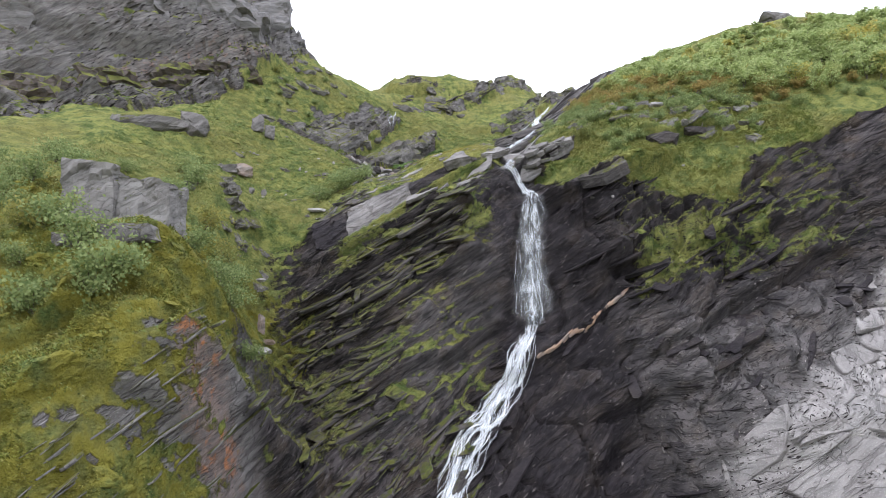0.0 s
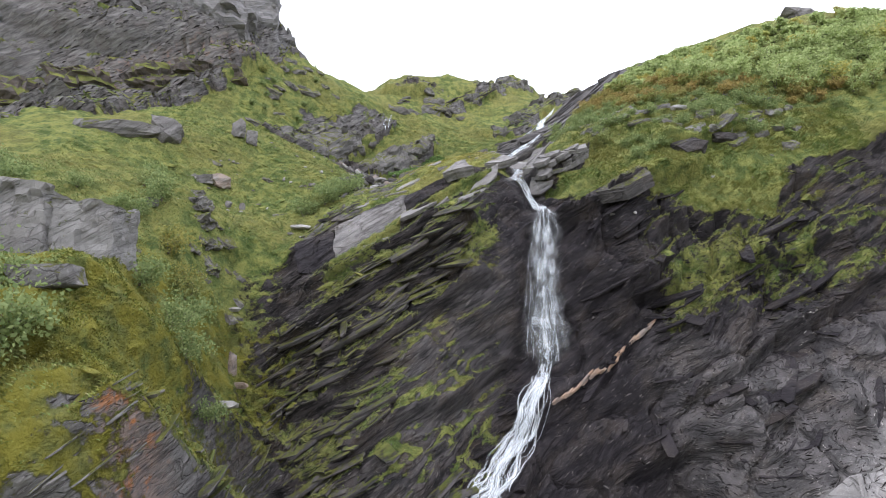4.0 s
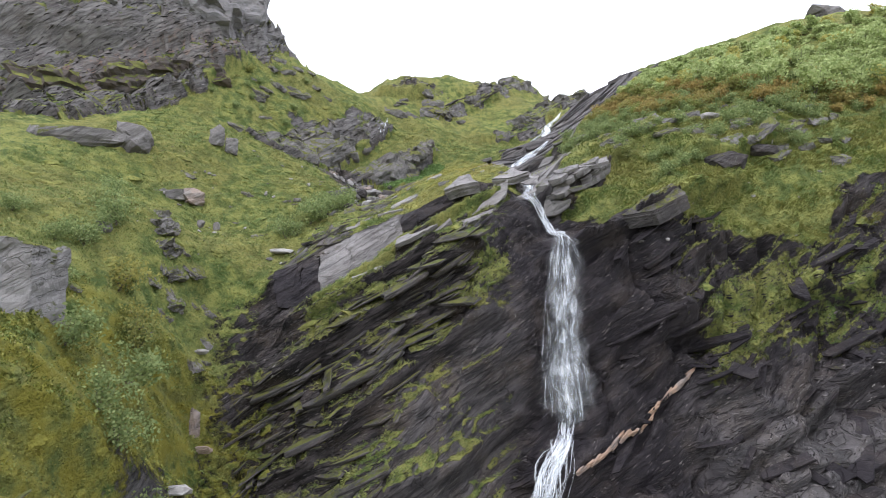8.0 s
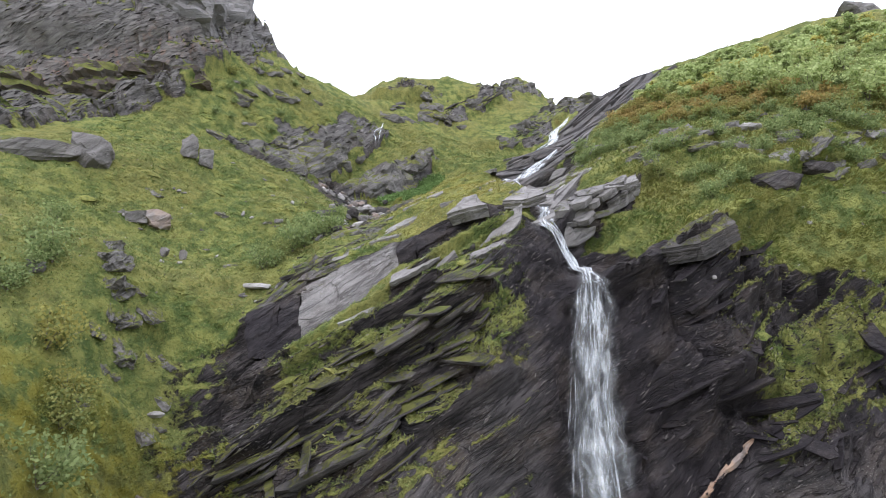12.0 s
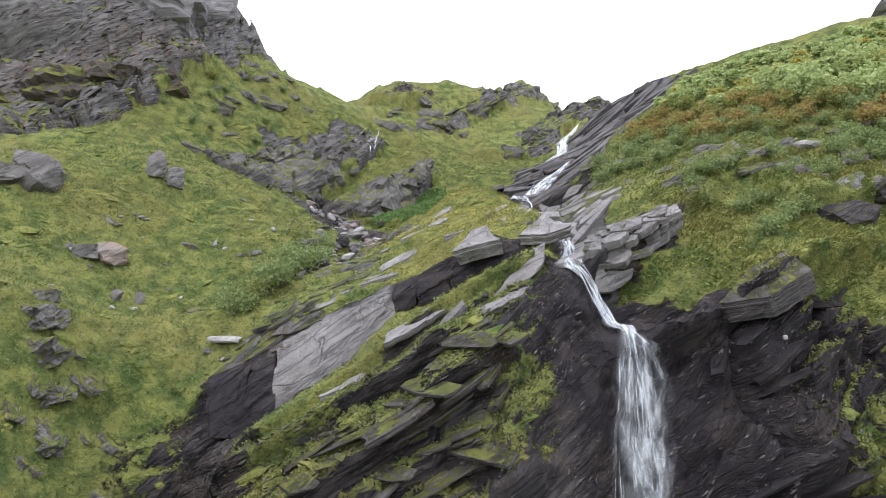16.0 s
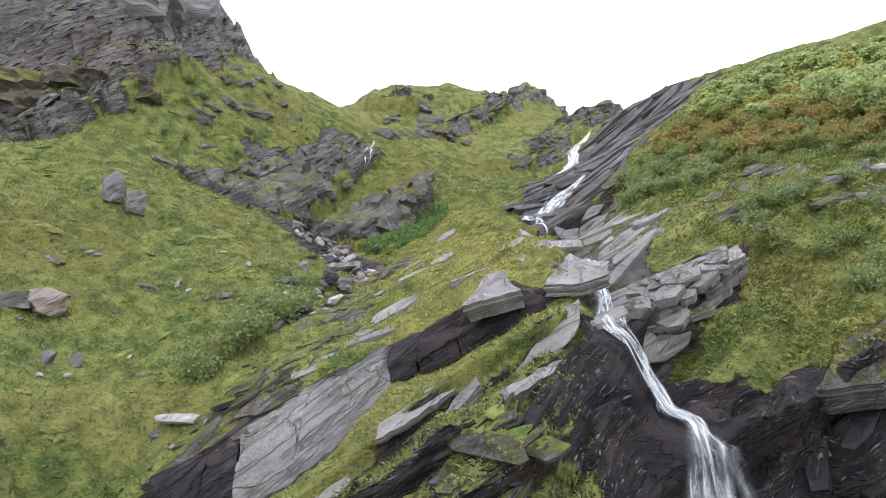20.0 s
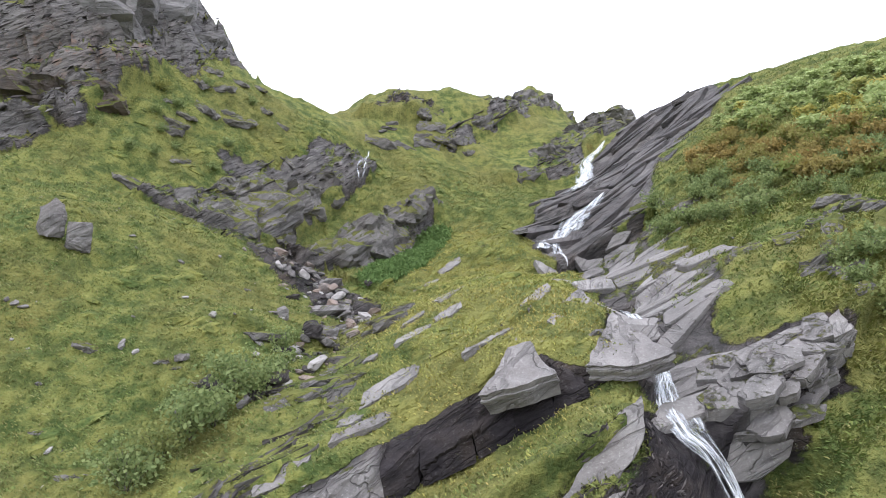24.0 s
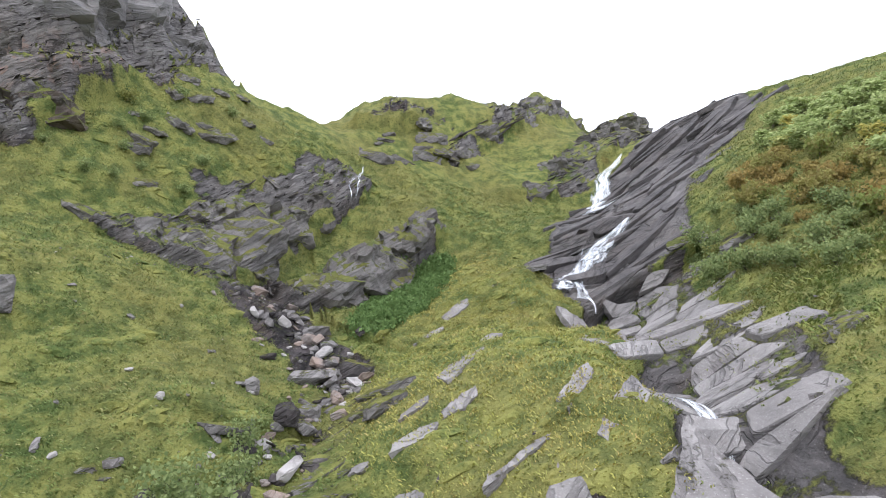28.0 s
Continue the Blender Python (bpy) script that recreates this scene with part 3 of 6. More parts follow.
def ground_material():
    sh = Shade("mountainside")
    rc, rr, rh = rock_look(sh, pale=sh.attr("pale"), wet_shade=sh.attr("wet_shade"))
    orange = sh.math("MULTIPLY", sh.attr("rust"), sh.step(sh.noise(1.3, 5, 0.65), 0.52, 0.64))
    rc = sh.mix(sh.math("MULTIPLY", sh.attr("rust"), 0.7), rc, sh.mix(sh.step(sh.noise(3.0, 5, 0.65), 0.35, 0.65), (0.12, 0.10, 0.095), (0.25, 0.18, 0.155)))
    rc = sh.mix(orange, rc, (0.40, 0.165, 0.07))
    tc, th = turf_look(sh, sh.attr("moss"), sh.attr("fern"))
    cover = sh.math("ADD", sh.attr("turf"), sh.math("MULTIPLY", sh.math("SUBTRACT", sh.noise(2.6, 8, 0.72), 0.5), 1.4))
    cover = sh.step(cover, 0.38, 0.60)
    c = sh.mix(cover, rc, tc)
    height = sh.mix(cover, rh, th)
    return sh.done(c, sh.math("MAXIMUM", rr, sh.math("MULTIPLY", cover, 0.95)), sh.bump(height, 1.0, 0.2))


ground_mat = ground_material()
ground = new("ground", mesh_from("ground", place, quads))
ground.data.materials.append(ground_mat)
rust_zone = smooth(1.4, 0.5, np.hypot((mx + 9.3 + 0.12 * (ms - 16.6)) / 0.55, (ms - 16.6) / 3.0)) * zones["buttress"]
rust_zone = np.maximum(rust_zone, 0.25 * zones["west_cliff"] * smooth(4, 1, np.abs(ms - 0.6 * mx - 92)))
for key, values in (("turf", turf), ("pale", np.maximum(zones["pale"], np.maximum(np.maximum(np.maximum(0.25 * zones["stream_lower"], 0.42 * np.maximum(np.maximum(zones["dark_wall"], zones["lump"]), np.maximum(zones["crest"], zones["upper_rock"]))), 0.45 * zones["west_cliff"]), np.maximum(np.maximum(np.maximum(0.35 * zones["stream_upper"], np.maximum(0.10 * face, 0.22 * zones["cliff"] * smooth(9, 14, mx) * smooth(34, 26, ms))), 0.75 * zones["great_wall"] * smooth(-2.5, -2.9, mx) * smooth(-8.0, -7.2, mx)), 0.5 * smooth(-7.8, -8.6, mx) * smooth(24, 20, ms))))),
                    ("wet_shade", wet_shade), ("moss", moss), ("fern", fern), ("rust", rust_zone)):
    point_value(ground.data, key, values)
tagged(ground, "steep mountainside of green turf and dark layered rock", "ground", kind="structure")


# ---- helpers for things ----
def ground_at(x, s):
    """Place and normal of the sheet at (x, s)."""
    i = int(np.clip(np.searchsorted(gx, x) - 1, 0, len(gx) - 2))
    j = int(np.clip(np.searchsorted(gs, s) - 1, 0, len(gs) - 2))
    fi, fj = (x - gx[i]) / (gx[i + 1] - gx[i]), (s - gs[j]) / (gs[j + 1] - gs[j])
    g = grid[j, i] * (1 - fi) * (1 - fj) + grid[j, i + 1] * fi * (1 - fj) + grid[j + 1, i] * (1 - fi) * fj + grid[j + 1, i + 1] * fi * fj
    return Vector(g.tolist()), Vector(normal[j * len(gx) + i].tolist())


def broad_normal(x, s, r=1.2):
    """The slope's normal over a few metres."""
    a, b, c, d = (ground_at(x + dx, s + ds)[0] for dx, ds in ((r, 0), (-r, 0), (0, r), (0, -r)))
    return (a - b).cross(c - d).normalized()


def near_ground(p):
    """The sheet's place and normal next to a point of the world."""
    return ground_at(p[0], (p[1] + p[2]) * ROOT)


def frame_of(up, along):
    """Turn whose z is up and whose x lies along, as far as it can."""
    z = Vector(up).normalized()
    x = Vector(along)
    x = (x - z * x.dot(z)).normalized()
    y = z.cross(x)
    return Matrix((x, y, z)).transposed().to_4x4()


def part(name, me, material, parent, label="", m=None):
    ob = new(name, me)
    if material and not me.materials:
        me.materials.append(material)
    ob.parent = parent
    if m is not None:
        ob.matrix_basis = m
    if label:
        tagged(ob, label)
    return ob


def thing(name, label, category, group="", at=None, data=None, kind=""):
    ob = new(name, data)
    if at is not None:
        ob.matrix_basis = at
    return tagged(ob, label, category, group, kind)


def bm_mesh(bm, name, shade_smooth=False):
    me = bpy.data.meshes.new(name)
    for f in bm.faces:
        f.smooth = shade_smooth
    bm.to_mesh(me)
    bm.free()
    return me


def stone_mesh(name, seed, size=(1, 1, 1), corners=22, boxy=0.6, soften=0.05):
    """An angular stone: the hull of points near a box, with worn edges."""
    r = random.Random(seed)
    bm = bmesh.new()
    for _ in range(corners):
        v = Vector([r.uniform(-1, 1) for _ in range(3)])
        top = max(abs(c) for c in v)
        v = v / top * boxy + v.normalized() * (1 - boxy)
        v *= r.uniform(0.86, 1.08)
        bm.verts.new([c * k * 0.5 for c, k in zip(v, size)])
    out = bmesh.ops.convex_hull(bm, input=bm.verts)
    bmesh.ops.delete(bm, geom=[g for g in out["geom_interior"] if isinstance(g, bmesh.types.BMVert)], context="VERTS")
    bmesh.ops.dissolve_limit(bm, angle_limit=0.2, verts=bm.verts, edges=bm.edges)
    if soften:
        bmesh.ops.bevel(bm, geom=list(bm.edges), offset=soften * min(size), segments=1, affect="EDGES", clamp_overlap=True)
    bmesh.ops.triangulate(bm, faces=[f for f in bm.faces if len(f.verts) > 4])
    return bm_mesh(bm, name)


def plate_mesh(name, seed, sides=9, wear=0.07):
    """A flat slab of rock, 1 x 1 x 1: an uneven outline, worn upper edge, rough underside."""
    r = random.Random(seed)
    bm = bmesh.new()
    rings = []
    outline = []
    for k in range(sides):
        a = 2 * math.pi * (k + r.uniform(-0.3, 0.3)) / sides
        c, s_ = math.cos(a), math.sin(a)
        q = 0.5 / max(abs(c), abs(s_)) * r.uniform(0.80, 1.0)
        outline.append((c * q, s_ * q))
    for z, k in ((0.5, 1 - wear), (0.5 - wear * 1.6, 1.0), (-0.2, r.uniform(0.96, 1.03)), (-0.5, 0.85)):
        rings.append([bm.verts.new((x * k, y * k, z + r.uniform(-0.04, 0.04))) for x, y in outline])
    for a, b in zip(rings, rings[1:]):
        for i in range(sides):
            bm.faces.new((a[i - 1], b[i - 1], b[i], a[i]))
    for ring, flip in ((rings[0], False), (rings[-1], True)):
        mid = bm.verts.new(sum((v.co for v in ring), Vector()) / sides + Vector((0, 0, r.uniform(-0.05, 0.08) * (1 - 2 * flip))))
        for i in range(sides):
            bm.faces.new((ring[i - 1], ring[i], mid) if not flip else (ring[i], ring[i - 1], mid))
    bmesh.ops.recalc_face_normals(bm, faces=bm.faces)
    return bm_mesh(bm, name)


def rock_material(name, pale, wet_shade, mossy, tint=None, seams=1.0, bed=None):
    """Rock with moss where its faces look up."""
    sh = Shade(name)
    c, r, h = rock_look(sh, pale, wet_shade, seams, bed)
    if tint:
        c = sh.mix(sh.step(sh.noise(1.2, 4, 0.6), 0.35, 0.6, 0.15, 0.6), c, tint)
    vary = sh.node("ShaderNodeObjectInfo", "Random")
    c = sh.mix(sh.math("MULTIPLY", vary, 0.3 * (1 - wet_shade)), c, (0.09, 0.08, 0.078))
    up = sh.node("ShaderNodeSeparateXYZ", 2, i0=sh.node("ShaderNodeNewGeometry", "Normal"))
    ragged = sh.math("ADD", sh.math("MULTIPLY", sh.noise(1.3, 4, 0.6), 1.1), sh.math("MULTIPLY", sh.noise(6.0, 6, 0.75), 1.1))
    cover = sh.math("ADD", sh.math("ADD", up, ragged), mossy - 2.1)
    cover = sh.step(cover, 0.0, 0.22)
    tc, th = turf_look(sh, 0.1)
    tc = sh.mix(sh.step(sh.noise(0.9, 4, 0.6), 0.35, 0.6, 0.25, 0.7), tc, (0.072, 0.074, 0.022))
    return sh.done(sh.mix(cover, c, tc), sh.math("MAXIMUM", r, sh.math("MULTIPLY", cover, 0.95)), sh.bump(sh.mix(cover, h, th), 1.0, 0.11))


grey_rock = rock_material("grey_rock", 0.62, 0.0, 0.15)
slab_rock = rock_material("slab_rock", 0.82, 0.0, -0.02)
dark_rock = rock_material("dark_rock", 0.06, 0.25, 0.15)
ledge_rock = rock_material("ledge_rock", 0.16, 0.0, 0.35)
black_rock = rock_material("black_rock", 0.02, 0.97, 0.0)
crag_rock = rock_material("crag_rock", 0.62, 0.0, 0.66)
boulder_rock = rock_material("boulder_rock", 0.7, 0.0, 0.5, (0.20, 0.195, 0.185), 0.4)
cliff_rock = rock_material("cliff_rock", 0.68, 0.0, 0.2, (0.15, 0.15, 0.155), 0.35, WEST_BED)
band_rock = rock_material("band_rock", 0.25, 0.0, 0.85, (0.13, 0.10, 0.085), 1.0, WEST_BED)
orange_rock = rock_material("orange_rock", 0.7, 0.0, -0.6, (0.44, 0.26, 0.15))
pale_rock = rock_material("pale_rock", 0.85, 0.0, -0.3, None, 0.7)
wet_rock = rock_material("wet_rock", 0.42, 0.62, -0.5)
pink_rock = rock_material("pink_rock", 0.6, 0.0, -0.3, (0.30, 0.215, 0.165))
white_rock = rock_material("white_rock", 1.0, 0.0, -0.6, (0.48, 0.46, 0.44))
turf_sh = Shade("turf_cap")
tc_, th_ = turf_look(turf_sh, 0.15)
turf_mat = turf_sh.done(tc_, 0.95, turf_sh.bump(th_, 0.9, 0.1))

plates = [plate_mesh("rock_plate", 300 + k, 7 + k % 4) for k in range(10)]
stones = [stone_mesh("stone", 400 + k, (1.0, 0.8, 0.62), 18, 0.55) for k in range(10)]


def dressed(shared, material):
    """Copies of shared meshes in another material."""
    out = []
    for me in shared:
        me = me.copy()
        me.materials.clear()
        me.materials.append(material)
        out.append(me)
    return out


grey_stones, pink_stones, white_stones, dark_stones = (dressed(stones, m) for m in (grey_rock, pink_rock, white_rock, dark_rock))
black_plates = dressed(plates, black_rock)
ledge_plates = dressed(plates, ledge_rock)


def cap(parent, size, seed, label="cushion of green moss and grass"):
    """A cushion of turf on top of a stone."""
    r = random.Random(seed)
    bm = bmesh.new()
    bmesh.ops.create_icosphere(bm, subdivisions=3, radius=1.0)
    for v in bm.verts:
        n = noise.noise(v.co * 2.2 + Vector((seed, 0, 0)))
        v.co = Vector((v.co.x * size[0] * (0.5 + 0.12 * n), v.co.y * size[1] * (0.5 + 0.12 * n), max(v.co.z, -0.25) * size[2] * (1 + 0.5 * n)))
    return part("moss_cap", bm_mesh(bm, "moss_cap", True), turf_mat, parent, label)


# ---- single boulders and outcrops ----
def roughen(bm, seed, size, cuts=3, rough=0.075, beds=0.45, bed=None):
    """Break the faces of a block up along the beds."""
    for _ in range(cuts):
        longest = max(size) / 5
        bmesh.ops.subdivide_edges(bm, edges=[e for e in bm.edges if e.calc_length() > longest * 0.5], cuts=1, use_grid_fill=True)
        bmesh.ops.triangulate(bm, faces=bm.faces)
    bm.normal_update()
    bed, k = Vector(bed or BED.tolist()), min(size)
    for v in bm.verts:
        q = v.co.dot(bed) / beds + 0.6 * noise.noise(v.co * 0.6)
        step = noise.cell(Vector((math.floor(q) * 3.3 + seed, v.co.x * 0.35, v.co.y * 0.3))) - 0.5
        v.co += v.normal * (rough * k * noise.fractal(v.co * (2.2 / k) + Vector((seed, 0, 0)), 0.8, 2.0, 5) + rough * 1.1 * k * step)


def crag_mesh(name, seed, size, corners=30, boxy=0.7, cuts=3, rough=0.075, beds=0.45, bed=None):
    """A crag: an angular hull whose faces are broken up along the beds."""
    r = random.Random(seed)
    bm = bmesh.new()
    for _ in range(corners):
        v = Vector([r.uniform(-1, 1) for _ in range(3)])
        v = v / max(abs(c) for c in v) * boxy + v.normalized() * (1 - boxy)
        bm.verts.new([c * k * 0.5 * r.uniform(0.85, 1.1) for c, k in zip(v, size)])
    out = bmesh.ops.convex_hull(bm, input=bm.verts)
    bmesh.ops.delete(bm, geom=[g for g in out["geom_interior"] if isinstance(g, bmesh.types.BMVert)], context="VERTS")
    roughen(bm, seed, size, cuts, rough, beds, bed)
    return bm_mesh(bm, name)


def crag(name, label, category, blocks, material, seed, shift=(0, 0, 0), **shape):
    """One crag of several blocks: (place, size, turn about the vertical)."""
    home = thing(name, label, category)
    for k, (p, size, turn) in enumerate(blocks):
        part("crag_block", crag_mesh("crag_block", seed + k, size, **shape), material, home, m=Matrix.Translation(Vector(p) + Vector(shift)) @ Matrix.Rotation(radians(turn), 4, "Z"))
    return home


def boulder(p, size, seed, material, label, category="boulder", along=(1, 0, 0), lean=0.0, sink=0.3, capped=None, boxy=0.6, group=""):
    g, n = near_ground(p)
    up = (n * lean + Vector((0, 0, 1)) * (1 - lean)).normalized()
    m = Matrix.Translation(g + up * size[2] * (0.5 - sink)) @ frame_of(up, along)
    me = crag_mesh("boulder", seed, size, 26, boxy, 2, 0.035, 0.3)
    me.materials.append(material)
    ob = thing("boulder", label, category, group, m, me)
    if capped:
        c = cap(ob, (size[0] * 0.72, size[1] * 0.66, capped), seed)
        c.location = (0, 0, size[2] * 0.40)
    return ob


def block_boulder(low, high, slope, seed, label):
    """A square-cut boulder with upright faces and a top that slopes by so much from west to east."""
    r = random.Random(seed)
    mid = (Vector(low) + Vector(high)) / 2
    size = Vector(high) - Vector(low)
    bm = bmesh.new()
    for i in (-1, -0.3, 0.35, 1):
        for j in (-1, 1):
            for k in (-1, 0.2, 1):
                v = Vector((i * size.x, j * size.y, k * size.z)) / 2
                v.z -= slope * i / 2 if k == 1 else 0
                bm.verts.new(v + Vector([r.uniform(-1, 1) for _ in range(3)]) * 0.13)
    bmesh.ops.convex_hull(bm, input=bm.verts)
    roughen(bm, seed, (size.x, size.y, 1.6), 4, 0.06, 0.8)
    me = bm_mesh(bm, "boulder")
    me.materials.append(boulder_rock)
    return thing("boulder", label, "boulder", "", Matrix.Translation(mid), me)


block_boulder((-19.3, 29.8, 5.0), (-16.6, 32.6, 9.7), 0.45, 11, "huge square grey boulder with moss on its flat top")
block_boulder((-16.7, 30.1, 4.8), (-13.85, 32.2, 9.0), 0.25, 12, "cracked square grey boulder with a turf-covered top")
boulder((-26.0, 51.5, 20.6), (7.5, 2.6, 2.0), 13, crag_rock, "long low grey outcrop with a mossy back", along=(1, 0.15, -0.25), sink=0.35)
boulder((-22.6, 52.3, 20.2), (2.6, 2.2, 2.9), 14, grey_rock, "upright grey block at the end of the outcrop", sink=0.3, boxy=0.75)
boulder((-18.2, 57.2, 21.5), (1.5, 1.0, 2.0), 15, grey_rock, "upright split grey rock standing in the meadow", along=(1, -0.6, 0), sink=0.15, boxy=0.4)
boulder((-17.1, 57.2, 21.2), (1.3, 0.9, 1.8), 16, grey_rock, "pointed grey rock leaning beside the split one", along=(0.6, 0.5, 0), sink=0.15, boxy=0.2)
boulder((-17.3, 51.0, 15.3), (1.5, 1.2, 1.3), 17, pink_rock, "pinkish boulder half sunk in the meadow", along=(1, 0.5, 0), sink=0.2)
boulder((-18.4, 51.0, 15.5), (1.6, 1.3, 0.9), 18, crag_rock, "dark mossy boulder beside the pinkish one", sink=0.3)
boulder((-15.9, 49.2, 13.2), (0.5, 0.4, 0.7), 19, grey_rock, "small upright stone in the grass", sink=0.15)
boulder((-15.0, 49.6, 13.0), (0.5, 0.35, 0.8), 20, grey_rock, "small pointed stone in the grass", sink=0.15, boxy=0.3)
boulder((-10.0, 46.9, 11.7), (1.5, 0.9, 0.35), 21, white_rock, "flat pale stone lying at the cliff's edge", sink=0.1)
boulder((-10.5, 56.0, 18.0), (0.35, 0.3, 0.3), 22, white_rock, "small pale stone in the meadow", sink=0.1)
boulder((-10.8, 53.8, 16.3), (0.6, 0.4, 0.35), 23, grey_rock, "small grey stone in the meadow", sink=0.1)
boulder((-8.1, 58.2, 18.2), (0.55, 0.4, 0.7), 24, grey_rock, "upright grey stone beside the gully", sink=0.15)
boulder((-8.6, 58.8, 18.4), (1.0, 0.6, 0.22), 25, grey_rock, "flat grey stone beside the gully", sink=0.1)
boulder((-5.9, 57.7, 17.3), (1.0, 0.8, 0.7), 26, grey_rock, "grey boulder lying in the gully", sink=0.2)
boulder((-6.3, 56.5, 16.8), (0.9, 0.8, 0.9), 27, dark_rock, "dark grey boulder lying in the gully", sink=0.2)
boulder((-4.6, 61.6, 18.6), (1.5, 1.1, 0.95), 28, ledge_rock, "large brown boulder at the mouth of the scree", sink=0.2)
boulder((-6.2, 60.2, 18.4), (2.2, 1.2, 0.7), 29, grey_rock, "long tilted grey boulder in the scree", along=(1, -0.2, -0.3), sink=0.2)
boulder((-7.3, 64.6, 20.1), (0.8, 0.7, 0.6), 30, pink_rock, "pinkish stone on the scree", sink=0.15)
boulder((-7.0, 65.8, 20.6), (1.2, 0.8, 0.6), 31, grey_rock, "grey block on the scree", sink=0.15)
boulder((-17.5, 41.3, 10.6), (0.9, 0.7, 0.7), 34, grey_rock, "grey stone among shrubs", sink=0.2)
boulder((-13.1, 25.2, 4.6), (3.0, 1.4, 0.9), 35, crag_rock, "low dark ledge under a mossy roof", sink=0.35)
boulder((-15.4, 25.0, 4.5), (1.6, 1.2, 0.9), 36, crag_rock, "dark rock under overhanging turf", sink=0.35)
boulder((-23.5, 27.5, 8.2), (1.6, 1.4, 1.3), 37, grey_rock, "pale boulder on the western turf", sink=0.25)
boulder((-22.8, 25.5, 7.2), (1.4, 1.0, 1.1), 38, white_rock, "pale rounded boulder on the western turf", sink=0.25)
boulder((18.5, 49.8, 21.2), (1.5, 0.7, 0.5), 39, white_rock, "flat pale stone lying on the eastern slope", sink=0.1)
boulder((17.2, 45.4, 16.6), (2.6, 1.5, 1.2), 41, dark_rock, "dark outcrop under the eastern turf", along=(1, 0.1, 0.5), sink=0.4)
boulder((20.3, 46.6, 18.6), (2.6, 1.5, 1.1), 42, dark_rock, "dark outcrop in the eastern slope", along=(1, 0.1, 0.4), sink=0.4)
boulder((42.8, 72.5, 42.3), (5.0, 3.0, 1.8), 43, grey_rock, "rocky knob on the crest of the hill", sink=0.35)
boulder((-11.6, 38.8, 1.8), (0.5, 0.35, 1.7), 44, pink_rock, "splintered pale slab fallen into the gully", along=(0.6, 0.2, 0.9), sink=0.2)
boulder((-11.1, 38.2, 1.2), (1.2, 0.4, 0.4), 45, pink_rock, "pale stone fallen into the gully", along=(1, 0, 0.6), sink=0.2)
boulder((-9.8, 34.8, -1.5), (1.3, 0.7, 0.4), 46, white_rock, "pale splintered stones on the gully floor", sink=0.15)
boulder((-12.9, 42.8, 5.0), (1.0, 0.5, 0.3), 47, white_rock, "pale flat stone at the head of the gully", along=(1, 0, -0.5), sink=0.15)
boulder((-8.0, 55.1, 17.0), (2.2, 0.9, 0.5), 52, crag_rock, "turf-covered dark ledge above the gully", along=(1, -0.4, -0.2), sink=0.2)

# ---- slabs bedded in the turf of the dip slope ----
SLABS = [
    ((-1.35, 55.3, 18.4), (1.3, 60.7, 20.4), 1.3), ((-2.5, 54.0, 17.5), (-1.5, 54.4, 18.1), 0.5), ((-1.3, 52.9, 17.7), (-0.1, 53.9, 18.4), 0.6),
    ((-2.7, 52.5, 16.7), (-1.3, 52.7, 17.5), 0.9), ((-3.8, 52.9, 16.1), (-3.2, 52.7, 16.4), 0.4), ((-3.7, 50.5, 14.8), (-1.6, 50.8, 16.2), 1.1),
    ((1.8, 51.3, 18.2), (3.4, 53.7, 19.1), 0.6), ((4.8, 65.0, 22.1), (6.4, 64.7, 21.0), 1.1), ((2.6, 49.7, 17.3), (4.3, 52.3, 18.5), 0.9),
    ((-2.3, 63.6, 19.9), (-0.8, 65.5, 20.8), 0.5), ((-0.9, 66.0, 21.1), (0.6, 67.1, 22.2), 0.8), ((3.2, 73.0, 25.1), (4.5, 67.6, 23.4), 1.6),
    ((-4.2, 49.6, 14.2), (-3.4, 49.7, 14.5), 0.6), ((-0.4, 49.5, 16.3), (1.8, 51.3, 17.8), 0.35), ((5.0, 64.1, 22.0), (5.6, 61.6, 20.3), 1.1),
    ((-4.4, 48.6, 13.7), (-2.4, 49.3, 14.9), 0.6), ((-6.3, 47.7, 12.3), (-4.6, 48.1, 13.3), 0.5),
    ((-2.8, 44.2, 10.6), (-0.3, 44.3, 13.2), 0.75), ((-1.25, 43.1, 11.3), (0.6, 44.6, 12.7), 0.65), ((1.0, 43.5, 12.5), (4.0, 45.7, 15.0), 0.85),
    ((2.4, 44.4, 13.5), (3.6, 45.3, 14.6), 0.6), ((0.6, 43.2, 12.3), (2.9, 44.2, 13.3), 0.5), ((-5.2, 43.6, 8.6), (-2.9, 43.9, 10.4), 0.7),
]


